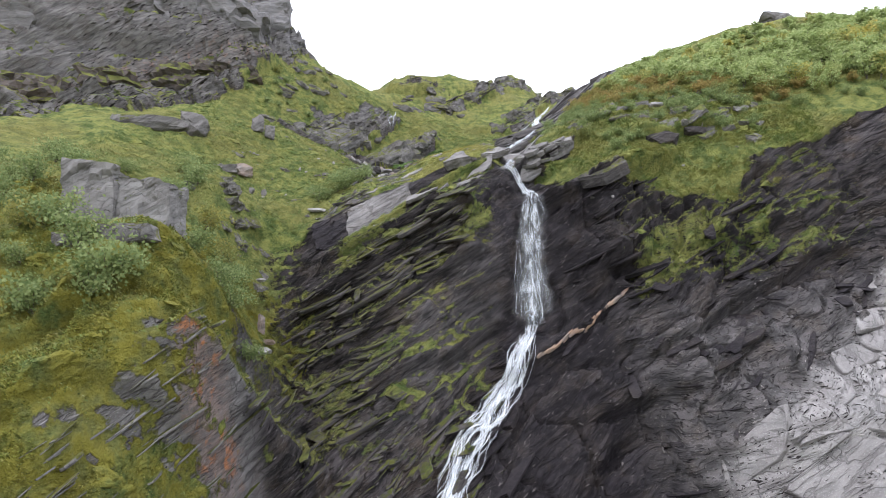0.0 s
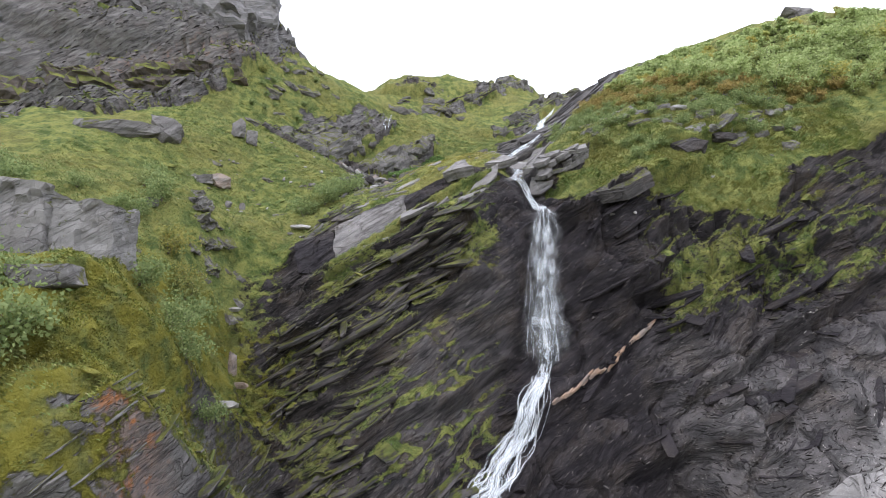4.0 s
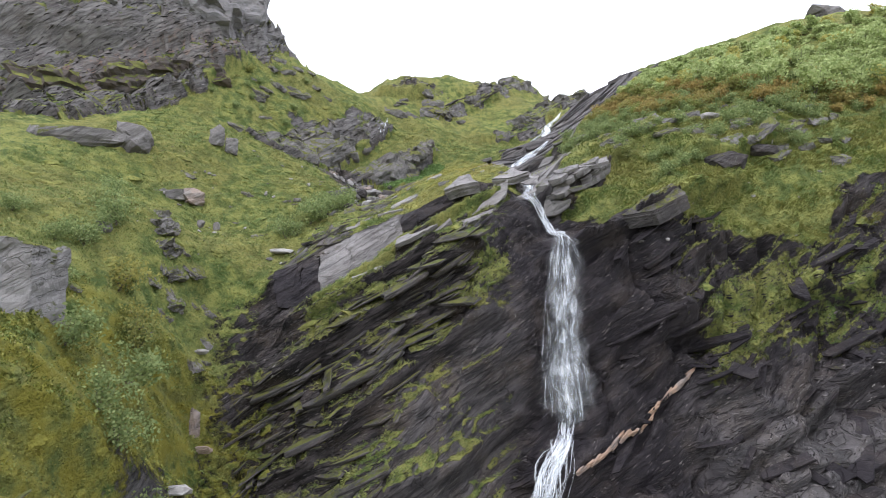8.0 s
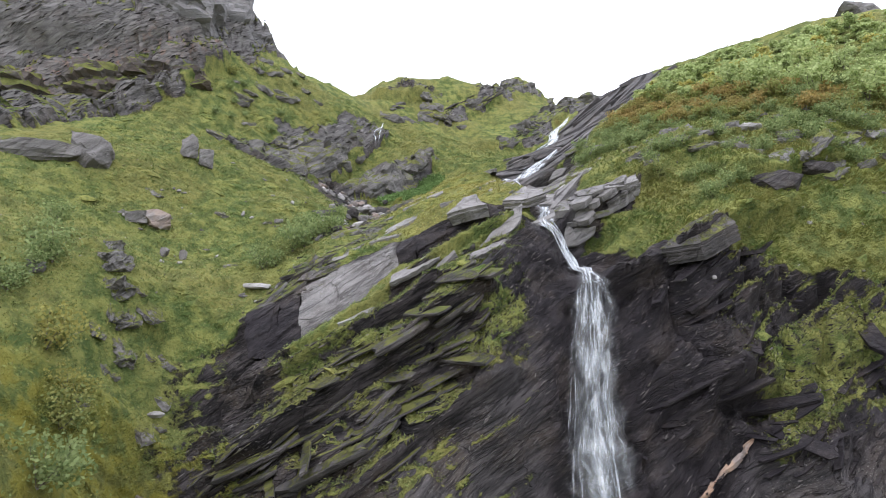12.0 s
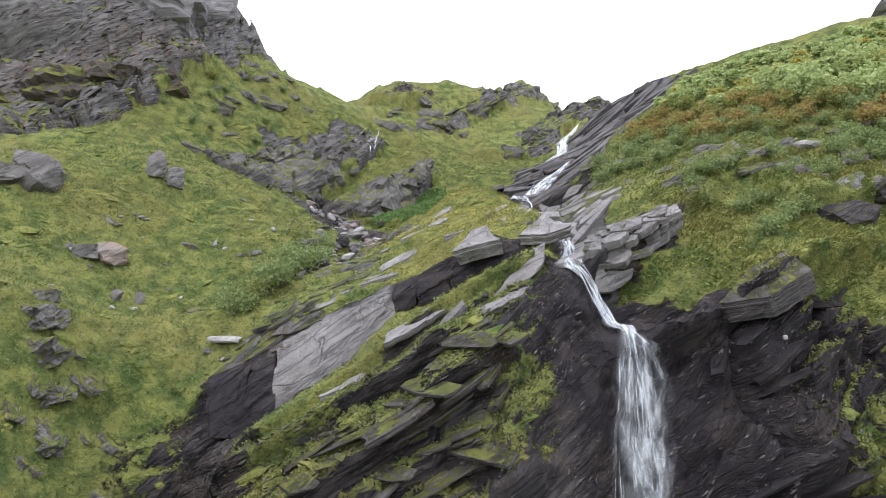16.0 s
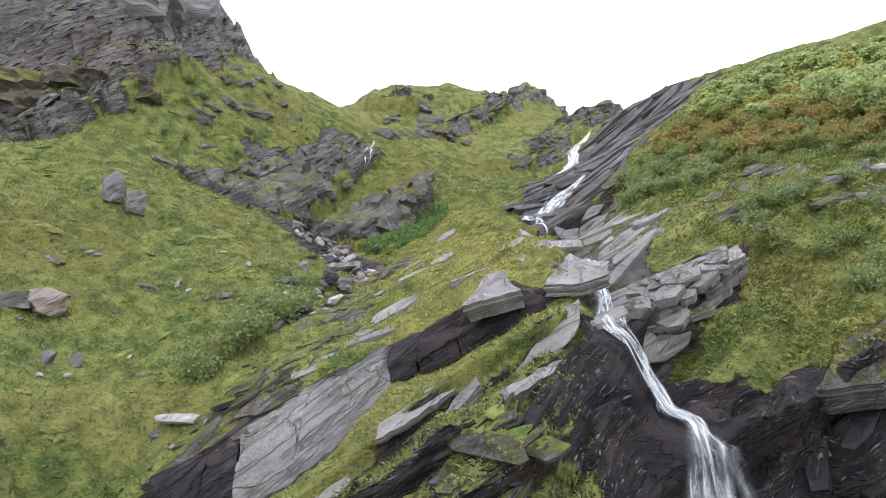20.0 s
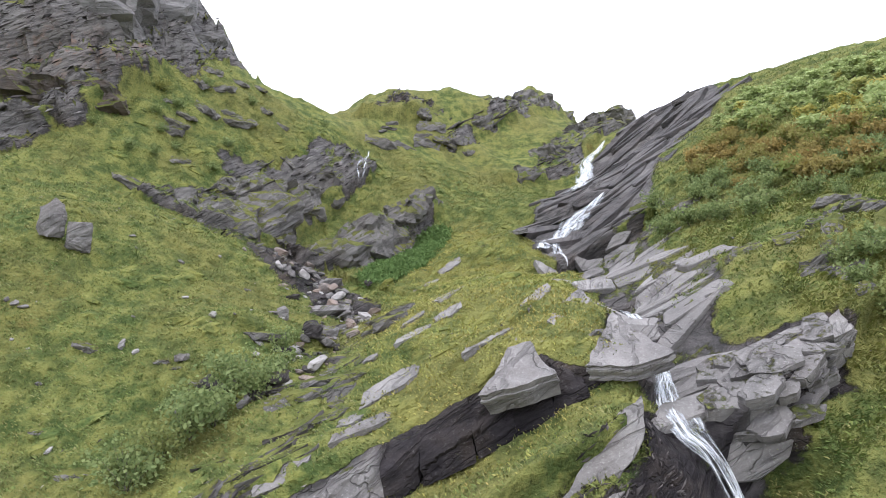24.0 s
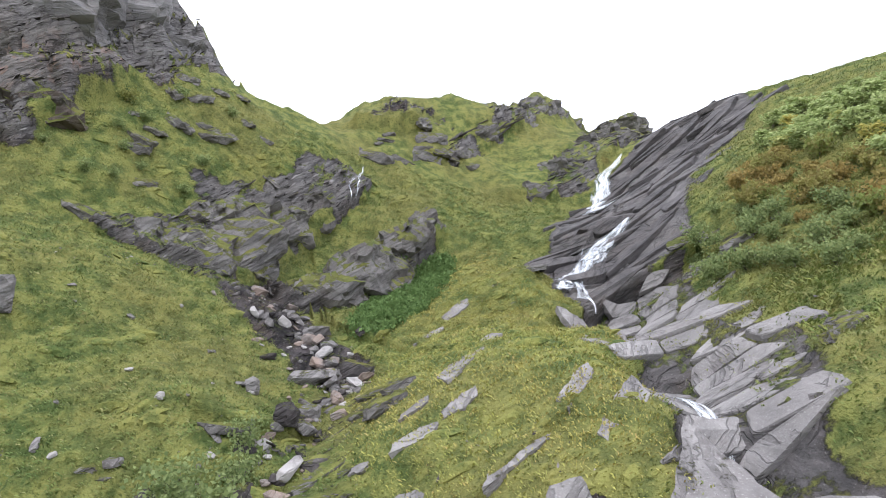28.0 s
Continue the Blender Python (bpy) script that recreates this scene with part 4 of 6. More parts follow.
def slab_mesh(name, seed, corners, up, thick, ragged=0.05):
    """A slab of thin beds: crooked edges, a worn upper rim and sides that step in and out along the beds."""
    r = random.Random(seed)
    mid = sum(corners, Vector()) / len(corners)
    outline = []
    for a, b in zip(corners, corners[1:] + corners[:1]):
        side = (b - a).cross(up).normalized()
        n = max(3, int((b - a).length / 0.22))
        walk_in = 0.0
        for k in range(n):
            walk_in = 0.6 * walk_in + r.uniform(-1, 1) * ragged if k else 0.0
            outline.append(a.lerp(b, k / n) + side * walk_in)
    bm = bmesh.new()
    rows, depth, beds = [], 0.0, max(2, int(thick / 0.09))
    rows.append([bm.verts.new(mid + (p - mid) * 0.985 + up * r.uniform(-0.012, 0.012)) for p in outline])
    for k in range(beds):
        shrink = 1.0 + r.uniform(-0.05, 0.01) - 0.05 * k / beds
        for d in (0.015, thick / beds):
            rows.append([bm.verts.new(mid + (p - mid) * shrink * r.uniform(0.995, 1.005) - up * (depth + d)) for p in outline])
        depth += thick / beds
    m = len(outline)
    for a, b in zip(rows, rows[1:]):
        for i in range(m):
            bm.faces.new((a[i - 1], b[i - 1], b[i], a[i]))
    top = bm.faces.new(rows[0])
    bmesh.ops.recalc_face_normals(bm, faces=bm.faces)
    bmesh.ops.triangulate(bm, faces=[top])
    return bm_mesh(bm, name)


for k, (a, b, width) in enumerate(SLABS):
    a, b = near_ground(a)[0], near_ground(b)[0]
    mid = (a + b) / 2
    n = broad_normal(mid.x, (mid.y + mid.z) * ROOT, 0.8)
    m = Matrix.Translation(near_ground(mid)[0].lerp(mid, 0.6)) @ frame_of(n, b - a) @ Matrix.Rotation(0.06 * (k % 3 - 1), 4, "X")
    r, h = random.Random(930 + k), (b - a).length / 2
    w2 = width / 2
    ring = [Vector((-h * r.uniform(0.9, 1.1), -w2 * r.uniform(0.5, 1.0), 0)), Vector((-h * 0.1, -w2 * r.uniform(0.8, 1.2), 0)), Vector((h * 0.7, -w2 * r.uniform(0.7, 1.1), 0)),
            Vector((h * r.uniform(0.95, 1.15), w2 * r.uniform(0.1, 0.6), 0)), Vector((h * 0.5, w2 * r.uniform(0.7, 1.1), 0)), Vector((-h * 0.7, w2 * r.uniform(0.5, 0.9), 0))]
    me = slab_mesh("rock_slab", 950 + k, [v + Vector((0, 0, 0.08)) for v in ring], Vector((0, 0, 1)), 0.30)
    me.materials.append(slab_rock)
    thing("rock_slab", "weathered grey slab bedded in mossy turf", "rock slab", "slabs in the turf slope", m, me)


def corner_slab(corners, up, thick, seed, material, label):
    """One great slab with its corners at given places."""
    pts = [Vector(c) for c in corners]
    mid = sum(pts, Vector()) / len(pts)
    me = slab_mesh("rock_slab", seed, [c - mid for c in pts], Vector(up).normalized(), thick)
    me.materials.append(material)
    return thing("rock_slab", label, "rock slab", "", Matrix.Translation(mid), me)


corner_slab([(-0.05, 47.1, 15.35), (1.1, 46.8, 15.65), (2.2, 47.2, 15.95), (2.0, 47.8, 16.2), (1.7, 48.6, 16.9), (1.0, 48.6, 16.7), (0.55, 47.8, 16.05)], (-0.35, -0.55, 0.75), 0.8, 981, slab_rock, "pale grey slab capping the dark rock wall")
corner_slab([(3.0, 47.3, 16.15), (4.3, 46.9, 16.15), (5.4, 46.8, 16.55), (5.2, 48.6, 17.05), (4.8, 50.4, 17.9), (4.0, 49.0, 17.1)], (-0.2, -0.45, 0.87), 0.5, 982, slab_rock, "smooth pale slab ending above the waterfall")
corner_slab([(8.1, 46.4, 16.55), (8.8, 46.0, 16.55), (10.4, 46.7, 17.2), (10.5, 47.4, 17.75)], (-0.3, -0.5, 0.8), 1.1, 983, slab_rock, "great tilted grey slab jutting from the turf")
corner_slab([(9.6, 42.2, 12.6), (11.3, 41.9, 12.8), (13.3, 42.3, 13.9), (13.0, 43.4, 14.8), (11.4, 43.4, 14.0)], (-0.45, -0.35, 0.8), 0.9, 984, ledge_rock, "big dark layered slab overhanging the cliff")

# ---- the great rock wall across the dip slope ----
def wall_block(top, foot, depth, seed):
    """A block of the wall between two points of its top and two of its foot, reaching back into the slope."""
    r = random.Random(seed)
    back = Vector((0.10, 1, 0.30)).normalized()
    bm = bmesh.new()
    for t, f in zip(top, foot):
        t, f = Vector(t), Vector(f)
        for p in (t, t.lerp(f, 0.5) - back * 0.12, f, t + back * depth, f + back * depth):
            bm.verts.new(p - back * 0.38 + Vector([r.uniform(-0.07, 0.07) for _ in range(3)]))
    bmesh.ops.convex_hull(bm, input=bm.verts)
    roughen(bm, seed, ((Vector(top[1]) - Vector(top[0])).length, depth, 1.6), 4, 0.045, 0.22)
    return bm_mesh(bm, "rock_wall_block")


def on_line(name, x):
    """The point of a landform line at x."""
    xs, ys, zs = zip(*LAND[name])
    return (x, float(np.interp(x, xs, ys)), float(np.interp(x, xs, zs)))


rock_wall = thing("rock_wall", "long broken rock wall under a grassy edge", "rock wall")
# The black blocks carry the shade of the overhang and recesses in their colour.
JOINTS = [(-9.9, -9.3, black_rock), (-8.4, -8.0, black_rock), (-7.4, -7.0, grey_rock), (-5.4, -5.5, grey_rock), (-2.75, -2.55, black_rock), (-1.6, -1.5, black_rock), (-0.2, 0.0, black_rock), (1.0, 1.1, black_rock), (2.2, 2.2, black_rock), (3.2, 3.2, None)]
for k, ((t0, f0, mat), (t1, f1, _)) in enumerate(zip(JOINTS, JOINTS[1:])):
    block = wall_block((on_line("wall_top", t0), on_line("wall_top", t1)), (on_line("wall_foot", f0), on_line("wall_foot", f1)), 1.1, 60 + k)
    part("wall_block", block, mat, rock_wall, "smooth grey face of the wall" if mat is grey_rock else "dark wall face with overhang shade put into its colour")

# ---- terraces of flat slabs along the stream ----
def scatter(poly, count, seed, apart=0.0):
    r = random.Random(seed)
    (x0, s0), (x1, s1) = np.min(poly, axis=0), np.max(poly, axis=0)
    out = []
    for _ in range(count * 60):
        if len(out) == count:
            break
        x, s_ = r.uniform(x0, x1), r.uniform(s0, s1)
        if inside(poly, np.array([x]), np.array([s_]))[0] > 0 and all((x - a) ** 2 + (s_ - b) ** 2 > apart * apart for a, b in out):
            out.append((x, s_))
    return out


def flagstones(name, label, region, across, up, size, material, seed, rise=0.05, thick=0.3, jitter=0.22, step=0.14):
    """A pavement of natural slabs: a crooked net over the region, each slab a little higher or lower than the next."""
    r = random.Random(seed)
    home = thing(name, label, "rock terrace")
    a, b = np.array(across) / np.linalg.norm(across), np.array(up) / np.linalg.norm(up)
    poly = np.array(region)
    mid = poly.mean(0)
    flat = np.linalg.solve(np.stack([a, b], 1), (poly - mid).T).T
    (i0, j0), (i1, j1) = np.floor(flat.min(0) / size).astype(int), np.ceil(flat.max(0) / size).astype(int)
    knots = {}
    for j in range(j0, j1 + 1):
        shift = r.uniform(-0.5, 0.5)
        for i in range(i0, i1 + 1):
            q = ((i + shift + r.uniform(-jitter, jitter)) * size[0], (j + r.uniform(-jitter, jitter)) * size[1])
            knots[i, j] = mid + a * q[0] + b * q[1]
    for j in range(j0, j1):
        for i in range(i0, i1):
            ring = np.array([knots[i, j], knots[i + 1, j], knots[i + 1, j + 1], knots[i, j + 1]])
            c = ring.mean(0)
            if inside(region, c[:1], c[1:])[0] < 0.05 or r.random() < 0.10:
                continue
            ring = c + (ring - c) * r.uniform(0.88, 0.97)
            fine = []
            for k in range(4):
                p, q = ring[k], ring[(k + 1) % 4]
                fine += [p + (q - p) * 0.08, p + (q - p) * 0.5 + np.array([r.uniform(-1, 1), r.uniform(-1, 1)]) * 0.06 * min(size), p + (q - p) * 0.92]
            places = [ground_at(x, s_)[0] for x, s_ in fine]
            n = broad_normal(c[0], c[1], 1.0)
            centre = sum(places, Vector()) / len(places)
            h = rise + r.uniform(-0.3, 1.0) * step
            tilt = Vector((r.uniform(-1, 1), r.uniform(-1, 1), r.uniform(-1, 1))) * 0.03
            bm = bmesh.new()
            rings = []
            for lift, k in ((h, 0.96), (h - 0.05, 1.0), (h - thick, 1.02)):
                row = []
                for p in places:
                    d = p - centre
                    d -= n * d.dot(n) * 0.75
                    row.append(bm.verts.new(d * k + n * (lift + d.dot(tilt))))
                rings.append(row)
            for p, q in zip(rings, rings[1:]):
                for k in range(len(p)):
                    bm.faces.new((p[k - 1], q[k - 1], q[k], p[k]))
            bm.faces.new(rings[0])
            bmesh.ops.recalc_face_normals(bm, faces=bm.faces)
            part("slab", bm_mesh(bm, "slab"), material, home, m=Matrix.Translation(centre))
    return home


flagstones("lower_terrace", "broad smooth grey slabs stepping down beside the stream", ROCK["stream_lower"], (1, 0.15), (0.35, 1), (1.9, 1.15), slab_rock, 71)
flagstones("upper_terrace", "long streaked dark slabs beside the upper cascade", ROCK["stream_upper"], (0.88, 0.47), (-0.45, 0.9), (4.2, 0.8), wet_rock, 72, 0.1, 0.5, 0.2, 0.3)
r = random.Random(73)
heap = thing("block_heap", "heap of broken grey slabs below the terrace", "rock heap")
for x, s_ in scatter([(5.9, 42.6), (6.6, 44.9), (7.8, 45.1), (9.6, 45.6), (10.2, 45.2), (9.2, 44.0), (8.4, 42.9), (7.2, 42.3)], 40, 73, 0.42):
    g = ground_at(x, s_)[0]
    up = Vector((-0.3 + r.uniform(-0.2, 0.2), -0.5 + r.uniform(-0.2, 0.2), 0.8))
    long, wide = r.uniform(0.4, 0.95), r.uniform(0.25, 0.5)
    ring = [Vector((long * math.cos(a) * r.uniform(0.8, 1.1), wide * math.sin(a) * r.uniform(0.8, 1.15), 0)) for a in (0.2, 1.3, 2.6, 3.5, 4.6, 5.6)]
    part("slab", slab_mesh("slab", 1000 + int(x * 97), ring, Vector((0, 0, 1)), r.uniform(0.18, 0.4), 0.03), grey_rock, heap, m=Matrix.Translation(g + up.normalized() * r.uniform(0.05, 0.3)) @ frame_of(up, (1, r.uniform(-0.3, 0.5), 0.35)))
flagstones("pale_apron", "broad cracked pale grey rock apron of weathered plates", [(27.0, 29.6), (24.2, 26.0), (18.4, 21.9), (15.6, 19.7), (13.8, 17.8), (13, 13), (26, 13), (31, 24)], (0.9, 0.42), (-0.5, 0.9), (3.4, 1.5), pale_rock, 74, 0.05, 0.3, 0.4, 0.09)

crag("meadow_crag", "weathered mossy crag breaking out of the steep meadow", "crag",
     [(tuple(near_ground((x, y, z))[0] + Vector((0, 0.1, -0.15))), size, turn) for (x, y, z), size, turn in (((-14.7, 42.6, 9.6), (1.5, 1.2, 1.0), 20), ((-15.3, 43.4, 10.6), (1.7, 1.3, 1.3), -15),
      ((-15.9, 44.2, 11.7), (1.6, 1.2, 1.2), 10), ((-16.5, 45.0, 12.7), (1.3, 1.1, 0.9), 30), ((-14.3, 41.6, 8.4), (1.1, 1.0, 0.9), 0))], crag_rock, 820, rough=0.12, beds=0.25)

# ---- thin beds cropping out along the gully and the wall's west end ----
r = random.Random(161)
EDGE = [(-9.3, 40.2), (-8.0, 41.3), (-6.9, 42.6), (-6.0, 45.0), (-5.2, 48.6), (-4.3, 54.0)]
for k in range(64):
    t = r.random() * (len(EDGE) - 1.001)
    i = int(t)
    x = EDGE[i][0] + (EDGE[i + 1][0] - EDGE[i][0]) * (t - i) + r.gauss(0.2, 0.5)
    s_ = EDGE[i][1] + (EDGE[i + 1][1] - EDGE[i][1]) * (t - i) + r.gauss(0, 0.5)
    g, n = ground_at(x, s_)
    long, wide = r.uniform(0.5, 1.5), r.uniform(0.15, 0.35)
    ring = [Vector((long * math.cos(a) * r.uniform(0.8, 1.1), wide * math.sin(a) * r.uniform(0.7, 1.2), 0)) for a in (0.1, 0.9, 2.3, 3.3, 4.2, 5.5)]
    me = slab_mesh("rock_ledge", 1200 + k, ring, Vector((0, 0, 1)), r.uniform(0.12, 0.3), 0.03)
    me.materials.append(ledge_rock if r.random() < 0.7 else crag_rock)
    thing("rock_ledge", "thin mossy rock ledge cropping out beside the gully", "rock ledge", "ledges beside the gully", Matrix.Translation(g + n * 0.06) @ frame_of((n + Vector((-0.2, -0.2, 0.5))).normalized(), (1, 0.45, 0.55)), me)

# ---- crags of the upper slopes ----
crag("dark_crag", "dark broken rock face above the scree", "crag",
     [((-16.6, 68.4, 26.0), (4.0, 4.0, 3.0), 20), ((-14.3, 69.0, 25.6), (3.6, 4.0, 3.6), 5), ((-12.6, 71.2, 26.4), (3.4, 4.4, 4.2), -25), ((-13.8, 73.4, 28.6), (4.4, 4.4, 3.4), 10),
      ((-11.6, 75.6, 28.6), (3.6, 4.0, 3.6), -30), ((-9.8, 78.4, 30.2), (3.4, 3.6, 3.6), -20), ((-8.0, 80.8, 31.8), (2.8, 3.4, 3.4), 15), ((-15.6, 72.4, 28.4), (3.0, 3.4, 2.4), 0)], crag_rock, 700, (0, 0.9, -0.5))
lump = crag("mossy_crag", "great mossy crag with a steep layered face", "crag",
            [((-7.6, 71.0, 23.4), (4.4, 4.6, 2.8), 35), ((-5.4, 73.6, 25.0), (5.0, 5.4, 4.0), 40), ((-3.2, 76.8, 27.2), (4.8, 5.4, 4.8), 42), ((-1.8, 79.2, 29.2), (3.2, 3.8, 3.4), 30)], crag_rock, 720, (0, 0.6, -0.4))
crag("crest_crag", "grey layered crag on the middle crest", "crag",
     [((2.2, 93.2, 40.2), (4.2, 4.0, 3.4), 20), ((5.2, 96.6, 43.2), (5.0, 5.0, 4.6), 25), ((8.4, 99.5, 45.6), (5.0, 5.0, 5.0), 15), ((11.0, 103.5, 48.8), (5.0, 6.0, 5.0), 25),
      ((13.8, 108.5, 51.4), (5.0, 6.0, 5.4), 20), ((17.0, 112.5, 51.6), (4.5, 5.5, 4.0), 10), ((-3.6, 92.2, 41.4), (4.2, 3.4, 2.4), 0)], crag_rock, 740, (0, 0.6, -2.0))
crag("notch_crag", "dark layered crag beside the notch in the skyline", "crag",
     [((8.4, 88.6, 34.8), (4.6, 4.2, 3.2), 25), ((12.0, 91.6, 37.8), (5.0, 5.0, 3.6), 30), ((15.6, 95.5, 41.0), (5.6, 6.0, 4.0), 30), ((19.6, 101, 44.4), (6.0, 7.0, 4.4), 35),
      ((23.6, 108, 47.8), (6.0, 7.0, 5.0), 30), ((26.2, 113, 50.0), (4.4, 5.0, 4.4), 10)], crag_rock, 760, (0, 0.6, -1.2))
crag("west_crag", "massive grey cliff with overhanging blocks", "crag",
     [((-22.4, 84.0, 43.6), (4.2, 7.0, 5.0), 10), ((-24.8, 80.5, 45.8), (7.0, 8.0, 8.5), 5), ((-27.2, 75.2, 43.0), (8.0, 7.0, 8.0), 15), ((-31.0, 74.5, 43.6), (9.0, 8.0, 9.0), 0),
      ((-37.5, 73.5, 43.5), (10.0, 8.0, 9.5), 8), ((-45.5, 72.5, 43.0), (11.0, 8.0, 10.0), -5), ((-55.0, 70.5, 43.0), (13.0, 9.0, 10.0), 4), ((-26.0, 82.5, 52.0), (7.0, 7.0, 5.0), 20),
      ((-33.0, 79.0, 52.0), (11.0, 8.0, 7.0), 5), ((-44.0, 77.0, 53.0), (13.0, 8.0, 8.0), 0)], cliff_rock, 780, corners=26, boxy=0.72, cuts=4, rough=0.06, beds=1.3, bed=WEST_BED)
crag("rock_band", "layered brownish rock bands under the cliff", "crag",
     [((-24.6, 71.0, 34.6), (4.0, 4.5, 3.6), 20), ((-27.6, 69.5, 33.6), (5.0, 4.5, 3.6), 5), ((-32.0, 68.5, 32.6), (6.0, 4.5, 4.0), 0), ((-38.0, 66.2, 30.6), (8.0, 4.5, 4.0), -5), ((-46.0, 63.5, 28.6), (10.0, 5.0, 4.5), 0)], band_rock, 800, boxy=0.85, cuts=4, rough=0.09, beds=0.4, bed=WEST_BED)

# ---- layered ledges of the cliff ----
def cliff_ledges(count, seed, sizes, shared, x_range, s_range, zone="cliff", out=0.25, skip=()):
    r = random.Random(seed)
    rows = []
    while len(rows) < count:
        x, s_ = r.uniform(*x_range), r.uniform(*s_range)
        if inside(ROCK[zone], np.array([x]), np.array([s_]))[0] < 0.2 or (zone == "cliff" and inside(PALE, np.array([x]), np.array([s_]))[0] > 0):
            continue
        if zone == "cliff" and (abs(x - 6.0) < (3.2 if s_ > 34 else 1.6) and s_ < 45 or x < 5 and s_ > 38.4 + 0.62 * x):
            continue
        if zone == "cliff" and inside(FACE, np.array([x]), np.array([s_]))[0] > -0.2 and r.random() < 0.85:
            continue
        g, n = ground_at(x, s_)
        bed = (Vector(BED.tolist()) + Vector([r.uniform(-0.12, 0.12) for _ in range(3)])).normalized()
        strike = bed.cross(n)
        if strike.length < 0.2:
            continue
        k = r.uniform(*sizes)
        m = Matrix.Translation(g + n * out * r.uniform(-0.8, 0.6) * k) @ frame_of(bed, strike) @ Matrix.Rotation(r.uniform(-0.3, 0.3), 4, "Z") @ Matrix.Diagonal((2.6 * k * r.uniform(0.5, 2.0), 0.8 * k, 0.15 * k * r.uniform(0.4, 1.9), 1))
        rows.append((r.randrange(10), m))
    return rows


for rows, shared, parent in ((cliff_ledges(110, 81, (0.5, 1.3), None, (-10, 4.6), (13, 41.5)), ledge_plates, ground),
                             (cliff_ledges(46, 82, (0.5, 1.1), None, (7, 27), (24, 43)), black_plates, ground)):
    for k, m in rows:
        part("rock_ledge", (black_plates if m.translation.x > 1.2 else shared)[k], None, parent, m=m)


def joined(name, rows, shared, material, label, category):
    """Many small plates in one mesh."""
    vs, fs, base = [], [], 0
    table = []
    for me in shared:
        co = np.empty(len(me.vertices) * 3)
        me.vertices.foreach_get("co", co)
        tri = [(p.vertices[0], p.vertices[i], p.vertices[i + 1]) for p in me.polygons for i in range(1, len(p.vertices) - 1)]
        table.append((co.reshape(-1, 3), np.array(tri)))
    for k, m in rows:
        co, tri = table[k]
        a = np.array(m)
        vs.append(co @ a[:3, :3].T + a[:3, 3])
        fs.append(tri + base)
        base += len(co)
    me = mesh_from(name, np.concatenate(vs), np.concatenate(fs), False)
    me.materials.append(material)
    return thing(name, label, category, data=me, kind="stuff")


splinters = cliff_ledges(420, 83, (0.2, 0.6), None, (-11, 1.5), (13, 44))
for k, m in splinters[:200]:
    part("rock_splinter", ledge_plates[k], None, ground, m=m)
joined("cliff_splinters", splinters[200:], plates, ledge_rock, "thin mossy rock splinters layered across the cliff", "rock")
joined("dark_splinters", cliff_ledges(260, 84, (0.12, 0.5), None, (1.2, 30), (15, 43)), plates, black_rock, "dark broken rock splinters layered across the cliff", "rock")
joined("crag_splinters", cliff_ledges(60, 85, (0.3, 0.9), None, (-40, -17), (54, 97), "west_cliff") + cliff_ledges(40, 86, (0.3, 0.7), None, (-18, -6), (64, 84), "dark_wall")
       + cliff_ledges(20, 87, (0.3, 0.7), None, (-11, 0), (63, 81), "lump") + cliff_ledges(30, 88, (0.4, 1.0), None, (-1, 17), (89, 118), "crest")
       + cliff_ledges(25, 89, (0.4, 1.0), None, (5, 26), (84, 112), "upper_rock"), plates, ledge_rock, "jutting layered rocks of the upper crags", "rock")
joined("buttress_splinters", cliff_ledges(150, 90, (0.15, 0.6), None, (-14, -7.6), (6, 27), "buttress"), plates, crag_rock, "mossy layered rock of the western buttress", "rock")

# ---- scree in the gully ----
r = random.Random(91)
SCREE_LINE = [(-11.6, 66.0), (-9.6, 62.5), (-7.6, 60.5), (-6.0, 57.5), (-5.2, 55.0), (-5.6, 52.2), (-6.6, 50.2), (-8.0, 47.0)]
for k in range(230):
    t = r.random() ** 0.8 * (len(SCREE_LINE) - 1.001)
    i = int(t)
    (ax, ay), (bx, by) = SCREE_LINE[i], SCREE_LINE[i + 1]
    x, s_ = ax + (bx - ax) * (t - i) + r.gauss(0, 0.75), ay + (by - ay) * (t - i) + r.gauss(0, 0.9)
    g, n = ground_at(x, s_)
    size = min(0.95, 0.18 + r.expovariate(4.5))
    pool, words = r.choice(((grey_stones, "grey scree stone lying in the gully"),) * 5 + ((pink_stones, "pinkish scree stone lying in the gully"),) * 2 + ((white_stones, "pale scree stone lying in the gully"),) + ((dark_stones, "dark scree stone lying in the gully"),) * 2)
    m = Matrix.Translation(g + n * size * 0.15) @ frame_of((n + Vector([r.uniform(-0.4, 0.4) for _ in range(3)])), (r.uniform(-1, 1), r.uniform(-1, 1), 0.3))
    ob = thing("scree_stone", words, "stone", "stones of the scree", m, pool[k % 10])
    ob.scale = (size * r.uniform(0.9, 1.5), size, size * r.uniform(0.5, 1.0))
for k in range(70):
    x, s_ = r.uniform(-19, -8), r.uniform(40, 66)
    if r.random() < 0.35:
        x, s_ = r.uniform(9, 24), r.uniform(38, 56)
    g, n = ground_at(x, s_)
    size = r.uniform(0.12, 0.34)
    m = Matrix.Translation(g + n * size * 0.2) @ frame_of(n, (r.uniform(-1, 1), r.uniform(-1, 1), 0))
    pool = white_stones if r.random() < 0.4 else grey_stones
    ob = thing("meadow_stone", "small pale stone lying in the grass" if pool is white_stones else "small grey stone lying in the grass", "stone", "stones in the meadow", m, pool[k % 10])
    ob.scale = (size * r.uniform(1, 1.6), size, size * 0.7)

